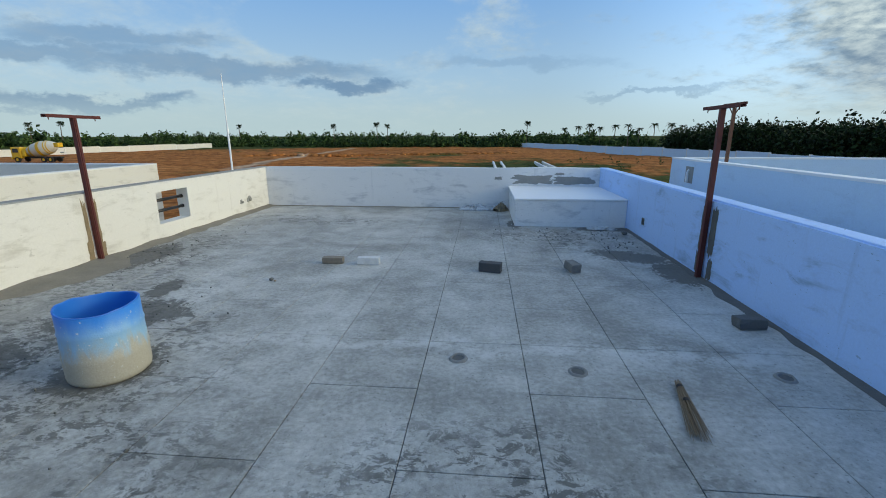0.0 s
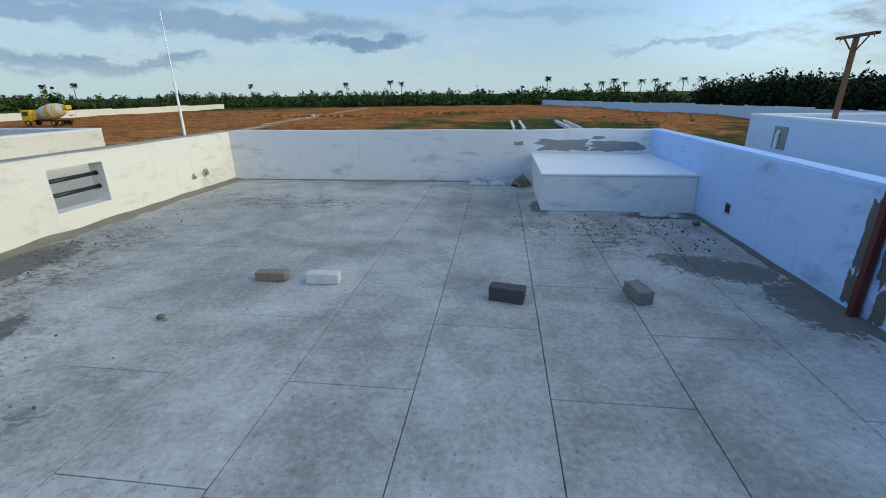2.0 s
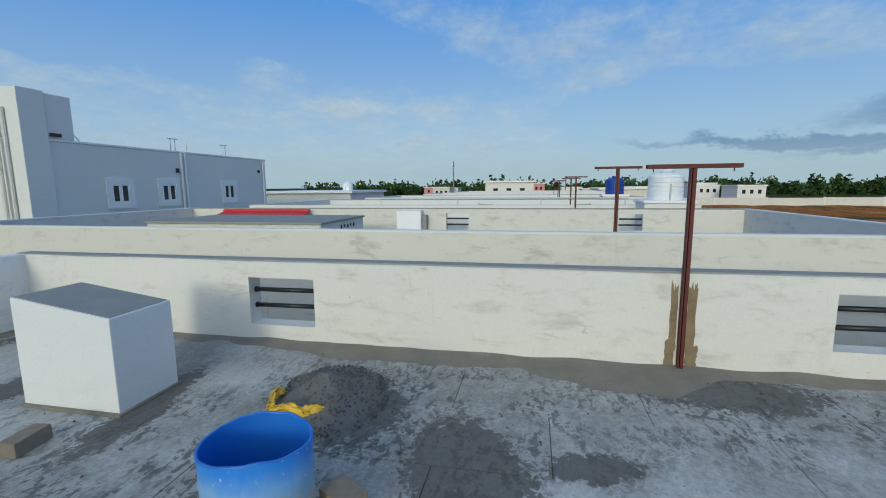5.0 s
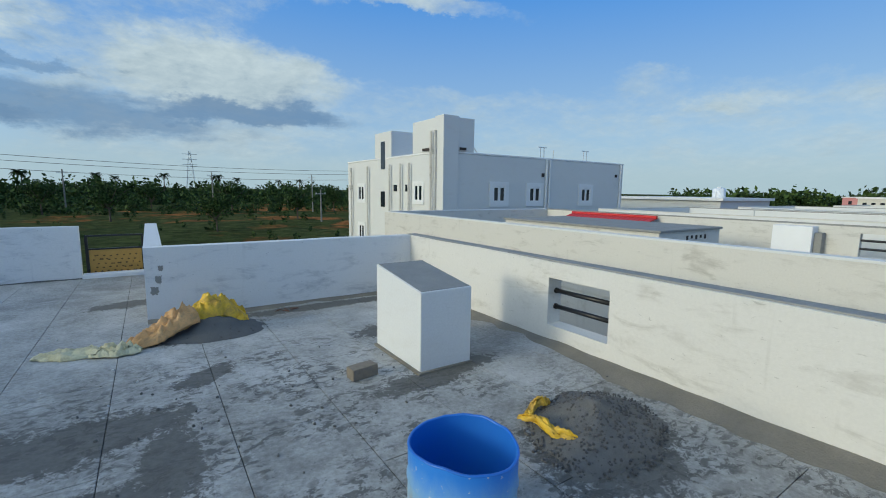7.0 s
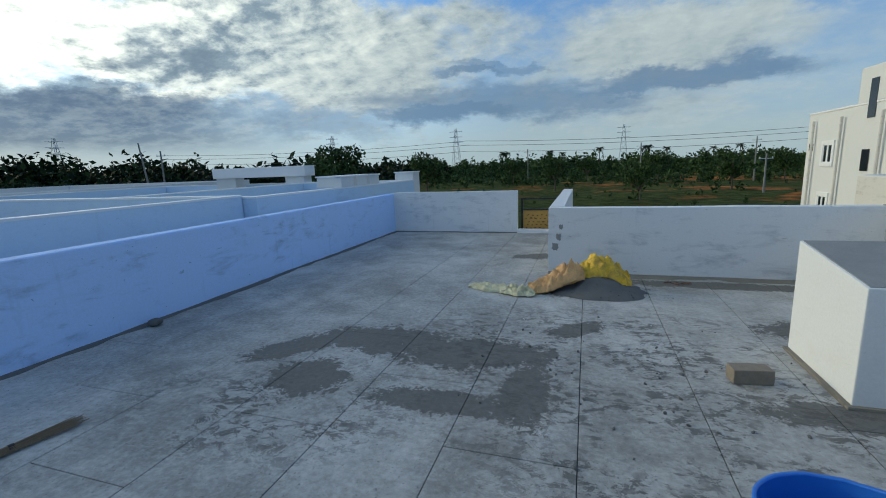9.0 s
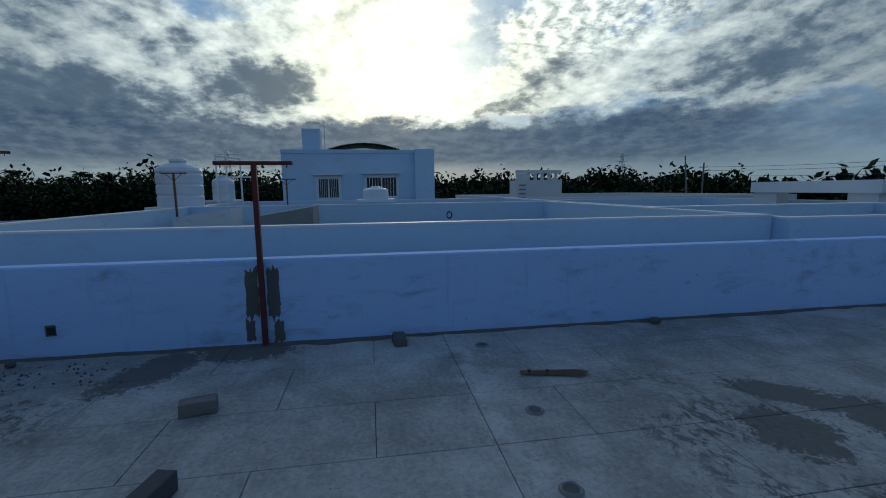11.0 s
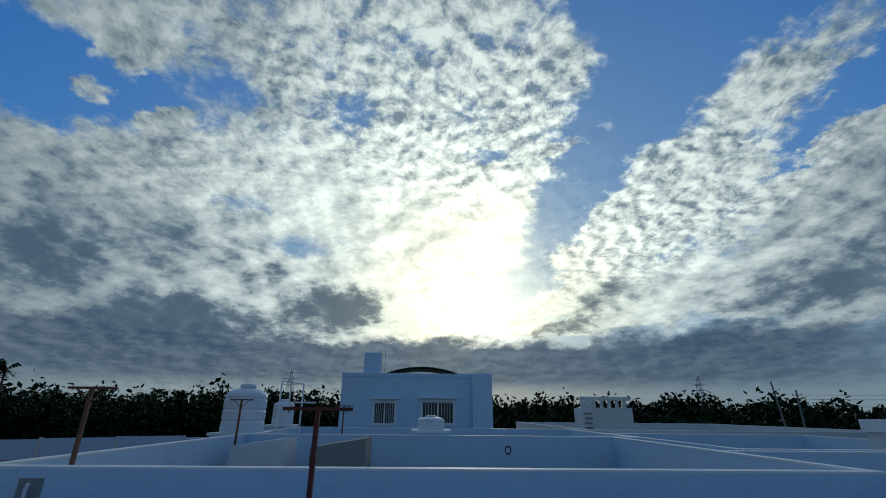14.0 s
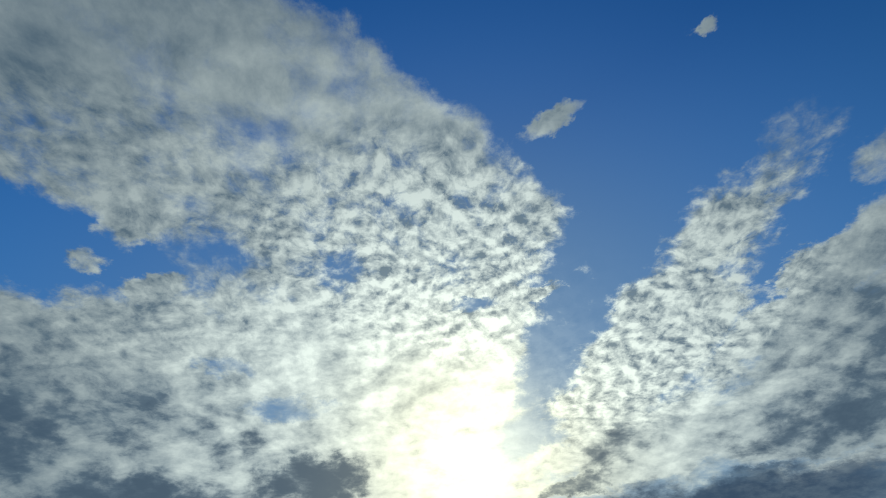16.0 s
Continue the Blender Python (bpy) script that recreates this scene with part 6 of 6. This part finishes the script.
def palm(name, label, h, crown, seed, fan=False):
    """A palm: slim trunk and arching fronds with leaflets."""
    ob = thing(name, label, "palm tree", (0, 0, -500))
    bm = bmesh.new()
    for i in range(6):
        a, b = i / 6, (i + 1) / 6
        tube((0.25 * a * a, 0, h * a - (0.5 if i == 0 else 0)), (0.25 * b * b, 0, h * b), 0.20 - 0.07 * a, 0.20 - 0.07 * b, 8, bm)
    part("trunk", bm, M_BARK, ob)
    r = random.Random(seed)
    quads = []
    for k in range(30 if fan else 18):
        a, up = r.uniform(0, 6.283), r.uniform(-0.7, 1.5) if fan else r.uniform(-0.5, 1.1)
        out = Vector((math.cos(a), math.sin(a), 0))
        side = Vector((-math.sin(a), math.cos(a), 0))
        p0 = Vector((0.25, 0, h))
        steps = 5 if fan else 8
        ln = crown * r.uniform(0.8, 1.1)
        for i in range(steps):
            f0, f1 = i / steps, (i + 1) / steps
            q0 = p0 + out * ln * f0 + Vector((0, 0, ln * (up * f0 - (0.10 if fan else 0.95) * f0 * f0)))
            q1 = p0 + out * ln * f1 + Vector((0, 0, ln * (up * f1 - (0.10 if fan else 0.95) * f1 * f1)))
            w = ln * (0.55 * f1 if fan else 0.26 * math.sin(math.pi * min(1, 0.15 + f1 * 0.85)))
            for s in (-1, 1):
                tip = (q0 + q1) / 2 + side * s * w + out * w * 0.5 - Vector((0, 0, w * 0.45))
                quads.append(np.array([[q0, q1, tip + out * 0.12, tip]]))
    ob2 = new("crown", leaf_mesh("crown", quads, M_PALM))
    ob2.parent = ob
    return ob


coco = palm("coconut_palm", "slim coconut palm rising above the tree belt", 9.0, 2.1, 3)
fanp = palm("fan_palm", "tall fan palm with a round dark crown", 9.2, 1.1, 5, True)
coco["group"], fanp["group"] = "coconut palms of the tree belt", "fan palms of the tree belt"
spots = [(-216, 200, 1.1, 1), (-203, 203, 1.15, 1), (-118, 212, 1.0, 1), (-72, 216, 1.0, 1), (-52, 221, 1.08, 1), (-46, 217, 1.0, 1), (20, 214, 1.1, 1), (79, 95, 1.05, 1), (-214, 150, 1.1, 1), (-205, 160, 1.15, 1), (-222, 172, 1.1, 1)]
spots += [(38 + 5.2 * i + rng.uniform(-1.5, 1.5), 216 - i * 1.5, rng.uniform(0.85, 1.1), 0) for i in range(14)]
spots += [(96 + rng.uniform(-6, 8), 92 - i * 3.6, rng.uniform(0.85, 1.08), 0) for i in range(17)]
spots += [(rng.uniform(-60, 50), rng.uniform(-200, -180), rng.uniform(0.9, 1.1), 0) for i in range(12)]
spots += [(70.5, 71.5, 1.18, 1)]
for x, y, s, kind_ in spots:
    c = copy_thing(fanp if kind_ else coco, pose(x, y, GROUND, 0, 0, (x * 37) % 360))
    c.scale = (s, s, s)
for ob in (coco, fanp):
    for o in (*ob.children_recursive, ob):
        bpy.data.objects.remove(o)

# roadside poles, wires and a pylon or two
def service_pole(at, h, lean, label, arm=True):
    ob = thing("service_pole", label, "utility pole", at, group="utility poles")
    part("pole", tube((0, 0, -0.5), (lean, 0, h), 0.15, 0.10, 10), M_STONE, ob)
    if arm:
        part("crossarm", boxes((lean - 0.8, lean + 0.8, -0.05, 0.05, h - 0.7, h - 0.6)), M_GALV, ob)
        for s in (-0.7, 0.0, 0.7):
            part("insulator", tube((lean + s, 0, h - 0.6), (lean + s, 0, h - 0.42), 0.05, seg=8), M_CLEAN, ob)


service_pole((55.3, -40, GROUND), 9.6, 1.3, "leaning grey concrete service pole beyond the roofs", False)
service_pole((53.5, -40.5, GROUND), 8.4, -0.1, "grey concrete service pole with a crossarm")
for x, y, h in ((11, -98, 8.0), (-12, -90, 8), (-32, -92, 8.2), (-52, -100, 8), (40, -110, 8), (-70, -60, 8.5), (-78, -8, 9.5), (-90, 12, 7), (-24, -62, 5.0)):
    service_pole((x, y, GROUND), h, 0.05, "slim concrete service pole beside the field")
for z, sag in ((3.6, 0.5), (3.1, 0.45), (2.4, 0.5)):
    ob = thing("overhead_wire", "thin overhead wire along the lane", "wire", (0, 0, 0), group="overhead wires")
    line = bpy.data.curves.new("strand", "CURVE")
    line.dimensions, line.bevel_depth, line.bevel_resolution = "3D", 0.022, 1
    sp = line.splines.new("POLY")
    sp.points.add(48)
    for i in range(49):
        f = i / 48
        u = f * 3 % 1
        sp.points[i].co = (53.5 - 125 * f, -40.5 - 18 * f, z + 0.9 - sag * 4 * u * (1 - u), 1)
    line.materials.append(M_WIRE)
    strand = new("strand", line)
    strand.parent = ob



def pylon(at, h):
    ob = thing("pylon", "distant steel lattice pylon above the trees", "pylon", at, group="distant pylons")
    bm = bmesh.new()
    legs = [(sx, sy) for sx in (-1, 1) for sy in (-1, 1)]
    for i in range(8):
        a, b = i / 8, (i + 1) / 8
        wa, wb = 3.0 * (1 - a) + 0.5, 3.0 * (1 - b) + 0.5
        for sx, sy in legs:
            tube((sx * wa, sy * wa, h * a), (sx * wb, sy * wb, h * b), 0.16, seg=4, bm=bm)
        tube((-wa, -wa, h * a), (wb, -wb, h * b), 0.10, seg=4, bm=bm), tube((wa, -wa, h * a), (-wb, -wb, h * b), 0.10, seg=4, bm=bm)
        tube((-wa, wa, h * a), (-wb, -wb, h * b), 0.10, seg=4, bm=bm), tube((wa, wa, h * a), (wb, -wb, h * b), 0.10, seg=4, bm=bm)
    part("lattice", bm, M_GALV, ob)
    for z in (0.68, 0.80, 0.92):
        part("arm", boxes((-5, 5, -0.2, 0.2, h * z, h * z + 0.35), (-0.2, 0.2, -5, 5, h * z + 0.352, h * z + 0.6)), M_GALV, ob)


pylon((300, -178, GROUND), 30), pylon((290, 92, GROUND), 30), pylon((95, -330, GROUND), 33), pylon((-30, -390, GROUND), 33), pylon((180, -290, GROUND), 30)

# ---- the floor: a dark bed with trowelled screed panels between open joints ----
floor = solid("floor", boxes((XL, XR, YB, YF, -0.3, -0.012), (XB, XR, YG, YB - 0.001, -0.3, -0.012)), M_BASE, kind="structure")
cuts = [XL, -4.99, -4.22, -3.45, -2.68, -1.91, -1.14, -0.355, 0.43, 1.21, 2.03, XR]
cross = {i: [(3.58, 4.36)[(i + 1) % 2] + 1.56 * k for k in range(-5, 6)] for i in range(11)}
rnd = random.Random(12)
for i, (a, b) in enumerate(zip(cuts, cuts[1:])):
    if i in (6, 7, 8, 9, 10):
        stops = sorted({*(c for c in cross[i] if abs(c - 5.1) > 0.3), 5.1})
    else:
        stops = sorted(cross[i])
    start = YB if b < XB + 0.3 else YG
    lines = [start, *(s for s in stops if start + 0.3 < s < YF - 0.3), YF]
    g = 0.0029
    spans = [(a, c, d) for c, d in zip(lines, lines[1:])]
    if a < XB < b:
        spans += [(XB, YG, YB)]
    for a, c, d in spans:
        x0, x1 = (a if a in (XL, XB) else a + g), (b if b == XR else b - g)
        y0, y1 = (c if c in (YB, YG) and a != XB else c + g), (d if d == YF else d - g)
        top = rnd.uniform(-0.0015, 0.0)
        bm = bmesh.new()
        k = 0.002
        lo = [bm.verts.new(p) for p in ((x0, y0, -0.0118), (x1, y0, -0.0118), (x1, y1, -0.0118), (x0, y1, -0.0118))]
        mid = [bm.verts.new(p) for p in ((x0, y0, top - k), (x1, y0, top - k), (x1, y1, top - k), (x0, y1, top - k))]
        up = [bm.verts.new(p) for p in ((x0 + k, y0 + k, top), (x1 - k, y0 + k, top), (x1 - k, y1 - k, top), (x0 + k, y1 - k, top))]
        for q in range(4):
            bm.faces.new((lo[q], lo[(q + 1) % 4], mid[(q + 1) % 4], mid[q]))
            bm.faces.new((mid[q], mid[(q + 1) % 4], up[(q + 1) % 4], up[q]))
        bm.faces.new(up)
        part("screed_panel", bm, M_SCREED, floor)
